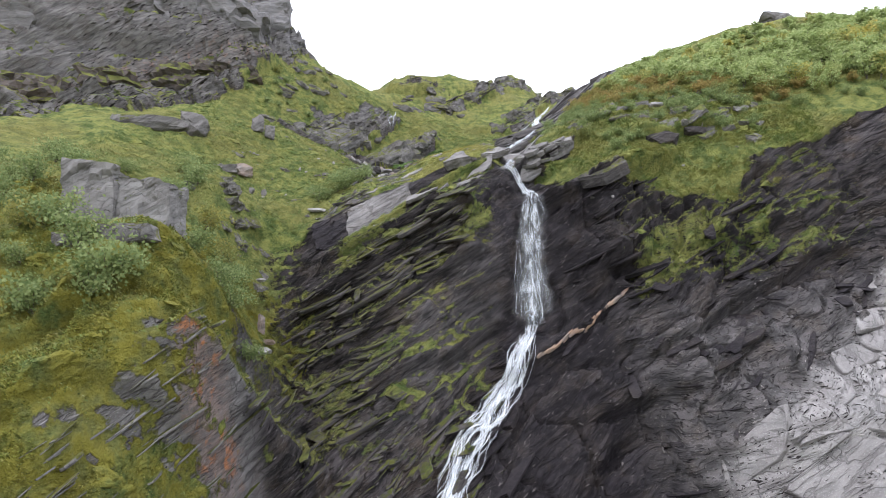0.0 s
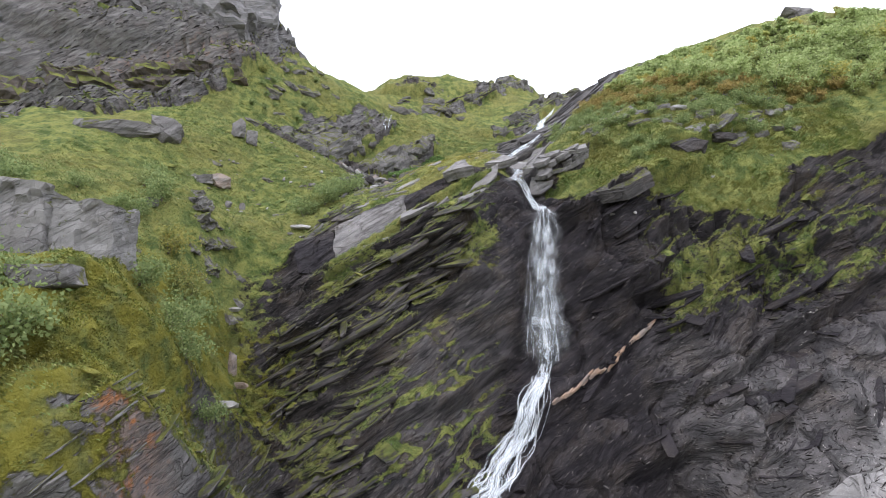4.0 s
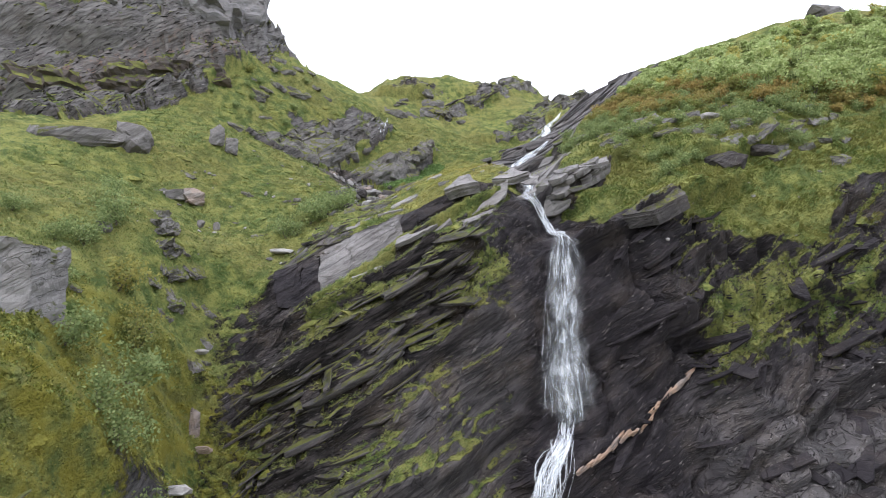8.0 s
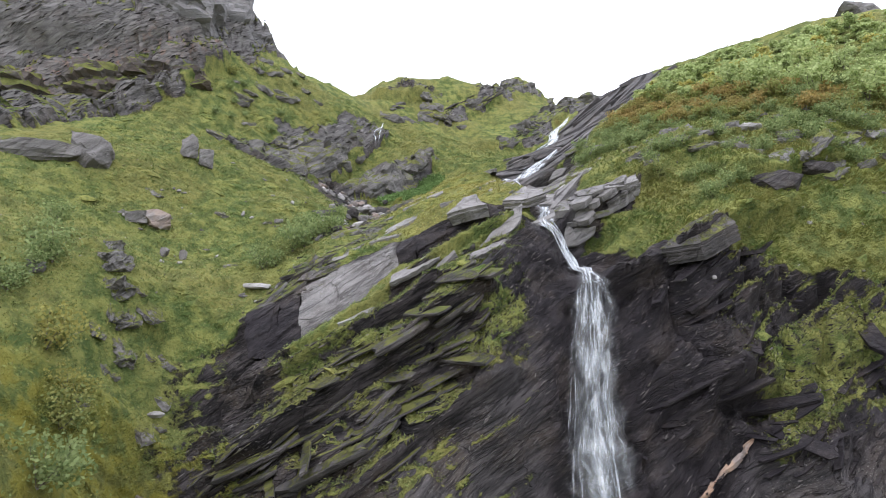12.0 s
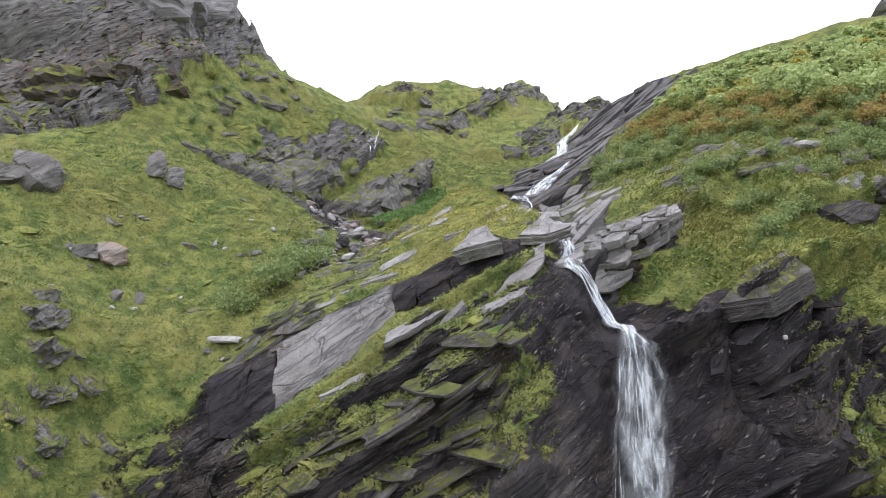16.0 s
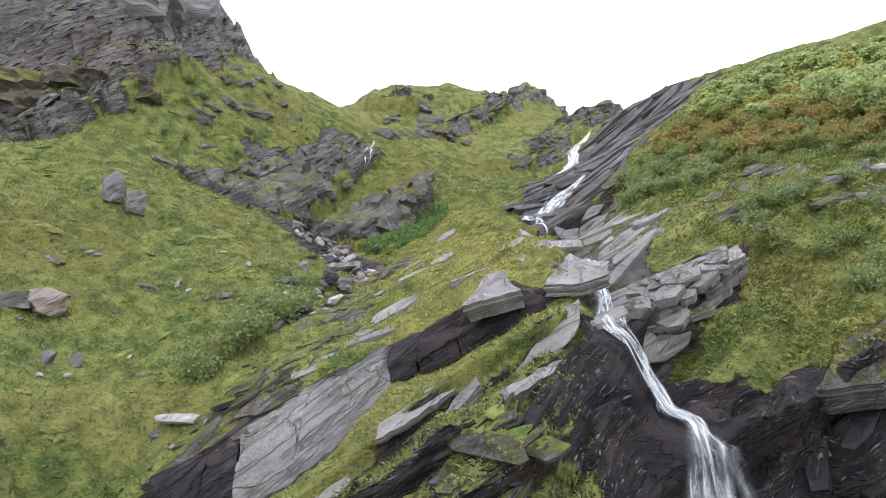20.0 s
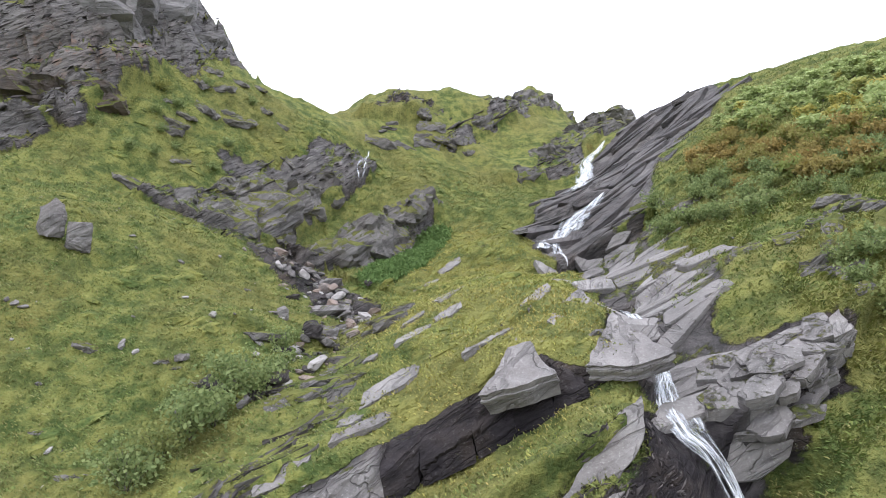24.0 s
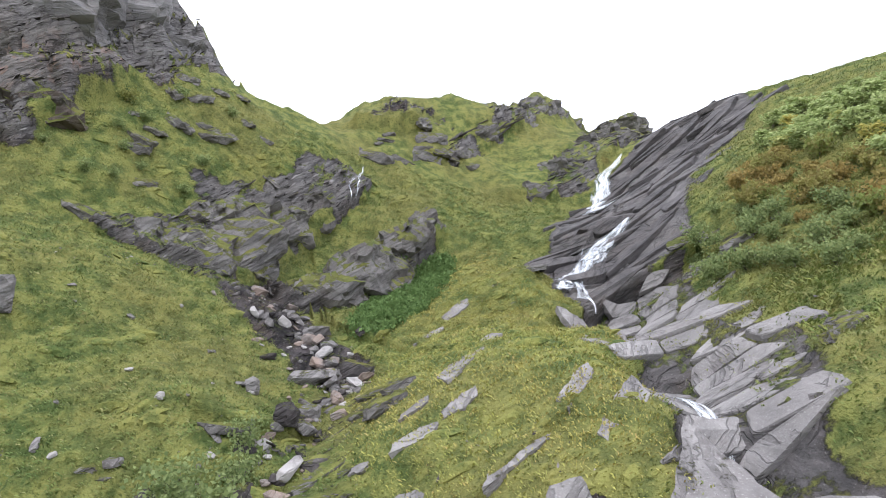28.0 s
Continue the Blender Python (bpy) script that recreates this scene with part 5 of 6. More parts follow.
# ---- small outcrops showing through the turf ----
r = random.Random(131)
outcrops = [crag_mesh("rock_outcrop", 900 + k, (1.6, 0.8, 0.7), 24, 0.6, 2, 0.09, 0.25) for k in range(8)]
for me in outcrops:
    me.materials.append(crag_rock)
OUTCROPS = [([(8.5, 47), (11.5, 45.5), (17, 45), (26, 44), (27, 52), (20, 55), (12, 54), (9.5, 50)], 62, 1.0, (1, 0.25, 0.5)),
            ([(-23, 66), (-15, 66), (-12, 78), (-16, 88), (-21, 82)], 22, 1.1, (1, -0.1, 0.1)), ([(-7, 84), (4, 84), (2, 94), (-6, 95)], 14, 1.6, (1, 0.3, 0.3)),
            ([(-8.5, 44), (-6, 46.5), (-4.6, 52), (-3.2, 56), (-1.8, 52), (-4, 46)], 22, 0.8, (1, 0.55, 0.5)), ([(-16.5, 30), (-12.6, 31), (-12.4, 38), (-15, 40)], 16, 0.8, (1, -0.3, -0.6)),
            ([(-22, 40), (-12, 42), (-9, 50), (-13, 58), (-20, 56)], 8, 0.6, (1, -0.2, 0.0)), ([(9, 62), (12, 66), (16, 64), (16, 57), (10, 57)], 12, 0.9, (1, 0.3, 0.4))]
for poly, count, size, along in OUTCROPS:
    (x0, s0), (x1, s1) = np.min(poly, axis=0), np.max(poly, axis=0)
    made = 0
    while made < count:
        x, s_ = r.uniform(x0, x1), r.uniform(s0, s1)
        if inside(poly, np.array([x]), np.array([s_]))[0] < 0:
            continue
        g, n = ground_at(x, s_)
        k = size * r.uniform(0.45, 1.35)
        turn = Matrix.Rotation(r.uniform(-0.35, 0.35), 4, "Z")
        ob = thing("rock_outcrop", "low dark rock outcrop half grown over with turf", "rock", "outcrops in the turf", Matrix.Translation(g + n * 0.02) @ frame_of((n + Vector((0, 0, 0.6))).normalized(), along) @ turn, outcrops[made % 8])
        ob.scale = (k * r.uniform(0.8, 1.6), k, k * r.uniform(0.6, 1.1))
        made += 1


# ---- broken chips and thin edges of beds lying on the bare rock ----
def chip_material(name, dark, light):
    sh = Shade(name)
    tone = sh.node("ShaderNodeNewGeometry", "Random Per Island")
    c = sh.mix(sh.math("POWER", tone, 2.8), dark, light)
    c = sh.mix(sh.step(sh.noise(9.0, 4, 0.7), 0.5, 0.7, 0, 0.5), c, dark)
    return sh.done(c, 0.85)


def chips(name, box, count, seed, keep, lo, hi, long, material, label):
    """Small angular pieces drawn out along the beds: six corners and eight faces each."""
    p, n, g = dense_rock(box, count, seed, keep)
    m = len(p)
    bed = BED + g.normal(size=(m, 3)) * 0.12
    along = np.cross(bed, n)
    along /= np.linalg.norm(along, axis=1, keepdims=True) + 1e-9
    out = n + g.normal(size=(m, 3)) * 0.15
    up = np.cross(out, along)
    size = g.uniform(0, 1, (m, 1)) ** 1.8 * (hi - lo) + lo
    p = p - n * size * 0.1
    corner = lambda axis, k: axis * size * k * g.uniform(0.6, 1.3, (m, 1)) + g.normal(size=(m, 3)) * size * 0.14
    v = np.stack([p + corner(along, long), p - corner(along, long), p + corner(up, 0.34), p - corner(up, 0.34), p + corner(out, 0.34), p - corner(out, 0.4)], 1)
    i = np.arange(m)[:, None] * 6
    tri = [i + list(t) for t in ((0, 2, 4), (2, 1, 4), (1, 3, 4), (3, 0, 4), (2, 0, 5), (1, 2, 5), (3, 1, 5), (0, 3, 5))]
    me = mesh_from(name, v.reshape(-1, 3), np.concatenate(tri), False)
    me.materials.append(material)
    return thing(name, label, "rock", data=me, kind="stuff")


def dense_rock(poly_box, count, seed, keep):
    g = np.random.default_rng(seed)
    (x0, x1), (s0, s1) = poly_box
    x, s_ = g.uniform(x0, x1, count), g.uniform(s0, s1, count)
    node = np.clip(np.searchsorted(gs, s_) - 1, 0, len(gs) - 2) * len(gx) + np.clip(np.searchsorted(gx, x) - 1, 0, len(gx) - 2)
    node = node[keep(node, g.uniform(0, 1, count))]
    return place[node], normal[node], g


dark_chip = chip_material("dark_chips", (0.014, 0.012, 0.012), (0.125, 0.112, 0.108))
crag_chip = chip_material("crag_chips", (0.028, 0.025, 0.025), (0.23, 0.215, 0.21))
pale_chip = chip_material("pale_chips", (0.05, 0.044, 0.044), (0.42, 0.39, 0.37))
near_fall = np.minimum(np.abs(ledge(STREAM_BED, mx, ms)[0]), np.abs(ledge(FAN, mx, ms)[0]) * 0.65)
chips("cliff_chips", ((-12, 5), (12, 44)), 34000, 151, lambda node, u: (zones["cliff"][node] > 0.6) & (near_fall[node] > 0.8) & (u > 0.8 * face[node]) & (patch[node] > -0.7), 0.03, 0.13, 1.7, dark_chip, "broken dark edges of rock beds across the cliff")
chips("east_chips", ((6, 34), (12, 43)), 34000, 152, lambda node, u: (zones["cliff"][node] > 0.6) & (near_fall[node] > 0.8), 0.03, 0.13, 1.7, dark_chip, "loose dark chips and broken edges on the eastern cliff")
chips("scree_chips", ((13, 34), (14, 32)), 9000, 153, lambda node, u: (zones["pale"][node] > 0.05) & (u < 1.1 - zones["pale"][node]) | (patch[node] > 0.55), 0.03, 0.12, 1.3, pale_chip, "pale brown rubble scattered over the rock apron")
chips("buttress_chips", ((-16, -7), (6, 34)), 16000, 154, lambda node, u: turf[node] < 0.4, 0.03, 0.13, 1.6, crag_chip, "broken grey rock edges of the buttress and gully")
chips("crag_chips", ((-44, 26), (54, 112)), 60000, 155, lambda node, u: (np.maximum.reduce([zones[k][node] for k in ("west_cliff", "dark_wall", "lump", "crest", "crest_west", "upper_rock")]) > 0.35), 0.05, 0.24, 2.2, crag_chip, "broken rock edges of the upper crags")
chips("meadow_chips", ((-24, 30), (34, 70)), 2600, 156, lambda node, u: (turf[node] > 0.6) & (patch[node] > 0.2), 0.04, 0.14, 1.2, pale_chip, "small stones showing through the mountain grass")


# ---- the orange vein across the dark cliff ----
r = random.Random(141)
vein = thing("rock_vein", "narrow orange-brown vein of rock crossing the dark cliff", "rock vein")
for k in range(26):
    t = k / 25
    x, s_ = 5.9 + 6.3 * t, float(np.interp(5.9 + 6.3 * t, (5.8, 9.0, 12.2), (27.0, 29.0, 31.8)))
    g, n = ground_at(x, s_)
    d = ground_at(x + 0.4, s_ + 0.3)[0] - ground_at(x - 0.4, s_ - 0.3)[0]
    m = Matrix.Translation(g + n * 0.10) @ frame_of(n, d) @ Matrix.Rotation(r.uniform(-0.08, 0.08), 4, "Z") @ Matrix.Diagonal((r.uniform(0.6, 1.2), r.uniform(0.16, 0.36), 0.28, 1))
    part("vein_stone", stones[k % 10].copy(), orange_rock, vein, m=m)


# ---- water ----
def water_material(name, cover, soft, rim=2.2):
    sh = Shade(name)
    u, v = sh.attr("across"), sh.attr("along")
    flow = sh.node("ShaderNodeCombineXYZ", 0, i0=sh.math("MULTIPLY", u, 2.6), i1=sh.math("MULTIPLY", v, 0.8), i2=sh.attr("lane"))
    streak = sh.noise(1.0, 5, 0.62, flow)
    edge = sh.math("SUBTRACT", 1.0, sh.math("POWER", sh.math("ABSOLUTE", u), rim))
    alpha = sh.math("MULTIPLY", sh.step(streak, 0.62 - cover, 0.62 - cover + soft), edge, True)
    c = sh.mix(sh.step(streak, 0.4, 0.75), (0.62, 0.67, 0.72), (0.90, 0.92, 0.93))
    return sh.done(c, 0.45, sh.bump(streak, 0.4, 0.05), Alpha=alpha)


foam = water_material("foaming_water", 0.24, 0.34)
thread = water_material("braided_water", 0.26, 0.42, 1.6)
spray = water_material("falling_spray", 0.20, 0.55, 1.2)
veil_mat = water_material("falling_veil", 0.22, 0.75, 1.5)


def stream_path(points, step=0.22, rise=0.22, calm=3):
    """A smooth line over the ground through points of (x, s), with the slope's normals."""
    pts = np.array(points, float)
    fine = []
    for i in range(len(pts) - 1):
        p0, p1, p2, p3 = pts[max(i - 1, 0)], pts[i], pts[i + 1], pts[min(i + 2, len(pts) - 1)]
        n = max(2, int(np.linalg.norm(p2 - p1) * 1.4 / step))
        for t in np.arange(n) / n:
            fine.append(0.5 * (2 * p1 + (p2 - p0) * t + (2 * p0 - 5 * p1 + 4 * p2 - p3) * t * t + (3 * p1 - p0 - 3 * p2 + p3) * t ** 3))
    fine.append(pts[-1])
    place_, norm_ = [], []
    for x, s_ in fine:
        g, n = ground_at(x, s_)
        place_.append(g), norm_.append(broad_normal(x, s_, 0.7))
    p = np.array([tuple(v) for v in place_])
    n = np.array([tuple(v) for v in norm_])
    # the water rides over hollows
    for _ in range(calm):
        p[1:-1] = 0.25 * p[:-2] + 0.5 * p[1:-1] + 0.25 * p[2:]
    return p + n * rise, n


def ribbon(name, points, width, material, parent, seed, rise=0.22, sway=0.1, taper=0.3, calm=3, fall=False, span=(0, 1)):
    p, n = stream_path(points, rise=rise, calm=calm)
    if fall:
        # free fall: from the lip in a shallow bow to the foot
        k = np.linspace(0, 1, len(p))[:, None]
        p = p[:1] + (p[-1:] - p[:1]) * np.c_[k ** 0.6, k ** 0.75, k ** 1.25]
        p = p[int(span[0] * len(p)):max(int(span[1] * len(p)), int(span[0] * len(p)) + 6)]
        n = np.tile(np.array([[0.05, -0.97, 0.22]]), (len(p), 1))
    r = random.Random(seed)
    t = np.gradient(p, axis=0)
    t /= np.linalg.norm(t, axis=1, keepdims=True)
    side = np.cross(t, n)
    side /= np.linalg.norm(side, axis=1, keepdims=True)
    dist = np.r_[0, np.cumsum(np.linalg.norm(np.diff(p, axis=0), axis=1))]
    k = np.linspace(0, 1, len(p))
    w = width * (taper + (1 - taper) * np.clip(np.minimum(k * 5, (1 - k) * 8), 0, 1)) * (1 + 0.35 * value_noise(np.c_[dist / 1.1, dist * 0, dist * 0 + seed], 5))
    p = p + side * (sway * value_noise(np.c_[dist / 1.4, dist * 0 + seed * 3.1, dist * 0], 6))[:, None]
    cols, rows = np.linspace(-1, 1, 5), []
    for c in cols:
        rows.append(p + side * (w * 0.5 * c)[:, None] + n * (0.10 * width * (1 - c * c)))
    v = np.stack(rows, 1).reshape(-1, 3)
    m = len(p)
    ids = np.arange(m * 5).reshape(m, 5)
    q = np.stack([ids[:-1, :-1], ids[:-1, 1:], ids[1:, 1:], ids[1:, :-1]], -1).reshape(-1, 4)
    me = mesh_from(name, v, q)
    point_value(me, "across", np.tile(cols, m))
    point_value(me, "along", np.repeat(dist, 5))
    point_value(me, "lane", np.full(m * 5, seed * 1.7))
    return part(name, me, material, parent)


waterfall = thing("waterfall", "white waterfall plunging down a dark layered cliff", "waterfall")
r = random.Random(111)
UPPER = [(16.3, 88.4), (14.6, 86.3), (12.6, 81.0), (10.9, 76.5), (11.3, 74.4)]
SLIDE = [(11.8, 72.2), (10.4, 70.6), (8.8, 69.2), (6.9, 66.0), (5.7, 63.9), (5.5, 62.8)]
DROP = [(7.2, 66.0), (6.6, 63.8), (6.3, 62.0), (6.1, 60.4)]
MIDDLE = [(6.25, 51.2), (5.9, 48.4), (5.5, 45.1), (5.1, 42.4), (5.4, 41.2), (5.95, 40.3), (6.3, 39.4), (6.38, 38.4), (6.42, 37.5)]
PLUNGE = [(6.4, 37.95), (6.42, 37.3), (6.3, 35.6), (6.1, 33.3), (5.85, 31.0), (5.65, 29.1)]
for k in range(3):
    ribbon("upper_cascade", [(x + r.uniform(-0.3, 0.3), s_) for x, s_ in UPPER], r.uniform(1.1, 1.8), foam, waterfall, 200 + k, 0.4, 0.25)
for k in range(2):
    ribbon("rock_slide", [(x + r.uniform(-0.12, 0.12), s_) for x, s_ in SLIDE], r.uniform(0.8, 1.25), foam, waterfall, 210 + k, 0.35, 0.12)
ribbon("side_drop", DROP, 0.6, foam, waterfall, 215, 0.4, 0.15)
for k in range(7):
    ribbon("stream_run", [(x + r.uniform(-0.22, 0.22), s_) for x, s_ in MIDDLE], r.uniform(0.16, 0.42), thread, waterfall, 220 + k, 0.20 + 0.03 * k, 0.28)
for k in range(3):
    ribbon("veil", [(x + 0.25 + r.uniform(-0.2, 0.2), s_) for x, s_ in PLUNGE], r.uniform(1.2, 1.9), veil_mat, waterfall, 230 + k, 0.35 + 0.1 * k, 0.1, 0.75, 14, True)
for k in range(4):
    ribbon("strand", [(x + (0.1 + 0.22 * k) * smooth(38.2, 36.2, np.array([s_]))[0], s_) for x, s_ in PLUNGE], r.uniform(0.35, 0.6), spray, waterfall, 236 + k, 0.45 + 0.03 * k, 0.10, 0.9, 14, True)
for k in range(9):
    off = -1.2 + 1.5 * (k + r.random()) / 9
    a = r.choice((0, 0, 0.15, 0.35, 0.5))
    ribbon("strand", [(x + off * smooth(38.2, 36.2, np.array([s_]))[0], s_) for x, s_ in PLUNGE], r.uniform(0.08, 0.26), spray, waterfall, 240 + k, 0.4 + 0.03 * k, 0.09, 0.3, 14, True, (a, min(1, a + r.uniform(0.4, 0.9))))
for k in range(2):
    ribbon("veil", [(x + 0.3 + r.uniform(-0.2, 0.2), s_) for x, s_ in PLUNGE], r.uniform(2.3, 2.8), veil_mat, waterfall, 255 + k, 0.5, 0.15, 0.25, 14, True, (0.4, 1))
for k in range(26):
    lean = r.uniform(-1.0, 1.0)
    fan = [(5.75 + 0.35 * lean, 29.4), (5.5 + 0.5 * lean, 28.3)]
    for s_, mid, spread in ((26.6, 4.6, 0.75), (24.6, 3.5, 1.0), (22.6, 2.4, 1.1), (20.6, 1.3, 1.1), (18.2, 0.5, 1.2), (15.5, -0.5, 1.3), (12, -1.4, 1.4)):
        fan.append((mid + spread * lean + r.uniform(-0.25, 0.25), s_ + r.uniform(-0.3, 0.3)))
    if abs(lean) > 0.5:
        fan = fan[1:r.randrange(5, 9)]
    ribbon("lower_strand", fan, r.uniform(0.08, 0.2) if abs(lean) > 0.35 else r.uniform(0.18, 0.42), thread, waterfall, 260 + k, 0.30, 0.30)
trickle = thing("trickle", "thin trickle running down the dark rock wall", "waterfall")
ribbon("strand", [(-7.0, 84.0), (-7.2, 82.0), (-6.9, 80.4), (-7.1, 78.6)], 0.28, foam, trickle, 300, 0.3, 0.15)
ribbon("strand", [(-7.2, 81.4), (-7.5, 79.6), (-7.3, 78.2)], 0.2, foam, trickle, 301, 0.3, 0.15)


# ---- plants ----
def leaf_material(name, dark, light, odd, share):
    sh = Shade(name)
    tone = sh.node("ShaderNodeNewGeometry", "Random Per Island")
    tree = sh.node("ShaderNodeObjectInfo", "Random")
    c = sh.mix(tone, dark, light)
    c = sh.mix(sh.math("MULTIPLY", sh.step(tree, 1 - share, 1.0), sh.step(tone, 0.1, 0.6, 0.3, 0.9)), c, odd)
    mat = sh.done(c, 0.7)
    glow = sh.node("ShaderNodeBsdfTranslucent", 0, Color=c)
    both = sh.n.new("ShaderNodeMixShader")
    both.inputs[0].default_value = 0.45
    sh.l.new(sh.out.outputs[0], both.inputs[1])
    sh.l.new(glow, both.inputs[2])
    sh.l.new(both.outputs[0], sh.n["Material Output"].inputs["Surface"])
    return mat


birch_leaf = leaf_material("birch_leaves", (0.24, 0.31, 0.115), (0.46, 0.52, 0.24), (0.46, 0.38, 0.10), 0.22)
willow_leaf = leaf_material("willow_leaves", (0.13, 0.18, 0.07), (0.27, 0.32, 0.135), (0.28, 0.25, 0.07), 0.2)
rust_leaf = leaf_material("rust_leaves", (0.21, 0.17, 0.065), (0.38, 0.28, 0.10), (0.20, 0.26, 0.08), 0.8)
fern_leaf = leaf_material("fern_leaves", (0.075, 0.13, 0.040), (0.165, 0.25, 0.085), (0.10, 0.13, 0.03), 0.2)
bark_sh = Shade("birch_bark")
bark = bark_sh.done(bark_sh.mix(bark_sh.step(bark_sh.noise(9.0, 4, 0.6), 0.4, 0.6), (0.20, 0.18, 0.15), (0.06, 0.05, 0.04)), 0.85)


def leaf_cards(centres, sizes, seed, long=1.5):
    """Small folded leaves at the given places: four corners and two triangles each."""
    g = np.random.default_rng(seed)
    n = len(centres)
    a = g.normal(size=(n, 3))
    a /= np.linalg.norm(a, axis=1, keepdims=True)
    b = np.cross(a, g.normal(size=(n, 3)))
    b /= np.linalg.norm(b, axis=1, keepdims=True)
    c = np.cross(a, b)
    s_ = np.asarray(sizes)[:, None]
    v = np.stack([centres - a * s_ * long * 0.5, centres + b * s_ * 0.5 + c * s_ * 0.12, centres + a * s_ * long * 0.5, centres - b * s_ * 0.5 + c * s_ * 0.12], 1)
    i = np.arange(n)[:, None] * 4
    return v.reshape(-1, 3), np.concatenate([i + [0, 1, 2], i + [0, 2, 3]])


def limb_mesh(name, lines, sides=5):
    """Tapered stems along lines of (point, radius)."""
    vs, fs = [], []
    for line in lines:
        base = len(vs)
        for p, rad in line:
            for k in range(sides):
                a = 2 * math.pi * k / sides
                vs.append((p[0] + rad * math.cos(a), p[1] + rad * math.sin(a), p[2]))
        for j in range(len(line) - 1):
            for k in range(sides):
                a, b = base + j * sides + k, base + j * sides + (k + 1) % sides
                fs.append((a, b, b + sides, a + sides))
    return mesh_from(name, vs, fs)


def birch(seed, height, leaves, leaf, leaf_mat, label):
    """A many-stemmed mountain birch: leaning stems, limbs and a loose crown of leaf clumps."""
    r = random.Random(seed)
    g = np.random.default_rng(seed)
    lines, clumps = [], []
    for k in range(r.choice((2, 3, 3, 4))):
        a, lean = r.uniform(0, 6.28), r.uniform(0.12, 0.4)
        line = []
        for t in np.linspace(0, 1, 6):
            q = Vector((math.cos(a) * lean * height * t ** 1.4, math.sin(a) * lean * height * t ** 1.4, height * t * r.uniform(0.92, 1.0)))
            line.append((q + Vector((r.uniform(-1, 1), r.uniform(-1, 1), 0)) * 0.03 * height * t, 0.028 * height * 0.45 * (1 - 0.85 * t)))
        lines.append(line)
        for t in np.linspace(0.25, 1.0, 7):
            j = min(4, int(t * 5))
            p = line[j][0].lerp(line[j + 1][0], t * 5 - j)
            b = a + r.uniform(-2.2, 2.2)
            reach = height * r.uniform(0.12, 0.30) * (1.15 - 0.6 * t)
            tip = p + Vector((math.cos(b) * reach, math.sin(b) * reach, reach * r.uniform(0.2, 0.8)))
            lines.append([(p, 0.006 * height), (p.lerp(tip, 0.5), 0.004 * height), (tip, 0.0015 * height)])
            clumps += [(tip, 0.13), (p.lerp(tip, 0.55), 0.10)]
    where = np.array([tuple(c[0]) for c in clumps])
    spread = np.array([c[1] for c in clumps]) * height
    pick = g.integers(0, len(clumps), leaves)
    pts = where[pick] + g.normal(size=(leaves, 3)) * spread[pick][:, None] * (0.75, 0.75, 0.55)
    pts[:, 2] = np.maximum(pts[:, 2], 0.08 * height)
    v, f = leaf_cards(pts, g.uniform(0.6, 1.25, leaves) * leaf, seed)
    ob = thing("birch_tree", label, "tree", "birches of the eastern hill")
    part("trunk", limb_mesh("trunk", lines), bark, ob)
    part("crown", mesh_from("crown", v, f), leaf_mat, ob)
    return ob


def shrub(seed, height, leaves, leaf, leaf_mat, name, label, category, group):
    r = random.Random(seed)
    g = np.random.default_rng(seed)
    lines, tips = [], []
    for k in range(9):
        a, lean = r.uniform(0, 6.28), r.uniform(0.2, 0.9)
        line = [(Vector((math.cos(a) * lean * height * t, math.sin(a) * lean * height * t, height * r.uniform(0.75, 1.0) * t ** 0.8)), 0.012 * height * (1 - 0.8 * t)) for t in (0, 0.35, 0.7, 1.0)]
        lines.append(line)
        tips += [line[1][0], line[2][0], line[3][0]]
    tips = np.array([tuple(t) for t in tips])
    pts = tips[g.integers(0, len(tips), leaves)] + g.normal(size=(leaves, 3)) * height * (0.18, 0.18, 0.13)
    pts[:, 2] = np.maximum(pts[:, 2], 0.03)
    v, f = leaf_cards(pts, g.uniform(0.6, 1.3, leaves) * leaf, seed)
    ob = thing(name, label, category, group)
    part("stem", limb_mesh("stem", lines, 4), bark, ob)
    part("foliage", mesh_from("foliage", v, f), leaf_mat, ob)
    return ob


def plant_out(first, spots, seed, lo, hi, tilt=0.25, wide=1.0):
    """The kinds in first, copied to the spots (x, s)."""
    r = random.Random(seed)
    for i, (x, s_) in enumerate(spots):
        src = first[i % len(first)]
        g, n = ground_at(x, s_)
        up = (Vector((0, 0, 1)) * (1 - tilt) + n * tilt).normalized()
        m = Matrix.Translation(g - Vector((0, 0, 0.05))) @ frame_of(up, (1, 0, 0)) @ Matrix.Rotation(r.uniform(0, 6.28), 4, "Z")
        ob = src if i < len(first) else copy_thing(src, m)
        ob.matrix_basis = m
        k = r.uniform(lo, hi)
        ob.scale = (k * wide, k * wide, k)


GROVE = [(18.5, 68), (20.5, 73), (25.5, 74), (33, 73), (44, 70), (54, 62), (48, 53), (34, 50.5), (28, 52), (24, 56), (20.5, 60)]
kinds = [birch(500 + k, 1.9, 520, 0.13, birch_leaf, "bushy green mountain birch on the hillside") for k in range(6)]
spots = scatter(GROVE, 330, 511, 0.7) + scatter([(17, 69.5), (21.5, 76.5), (26, 76), (27, 72), (21, 66)], 36, 514, 0.7)
plant_out(kinds, [p for p in spots if p[1] < 62 - 0.1 * abs(p[0] - 28)], 512, 0.6, 1.2, 0.25, 1.25)
kinds = [birch(506 + k, 1.1, 620, 0.11, birch_leaf, "low green birch scrub on the upper hillside") for k in range(4)]
plant_out(kinds, [p for p in spots if p[1] >= 62 - 0.1 * abs(p[0] - 28)], 513, 0.5, 1.05, 0.25, 1.6)
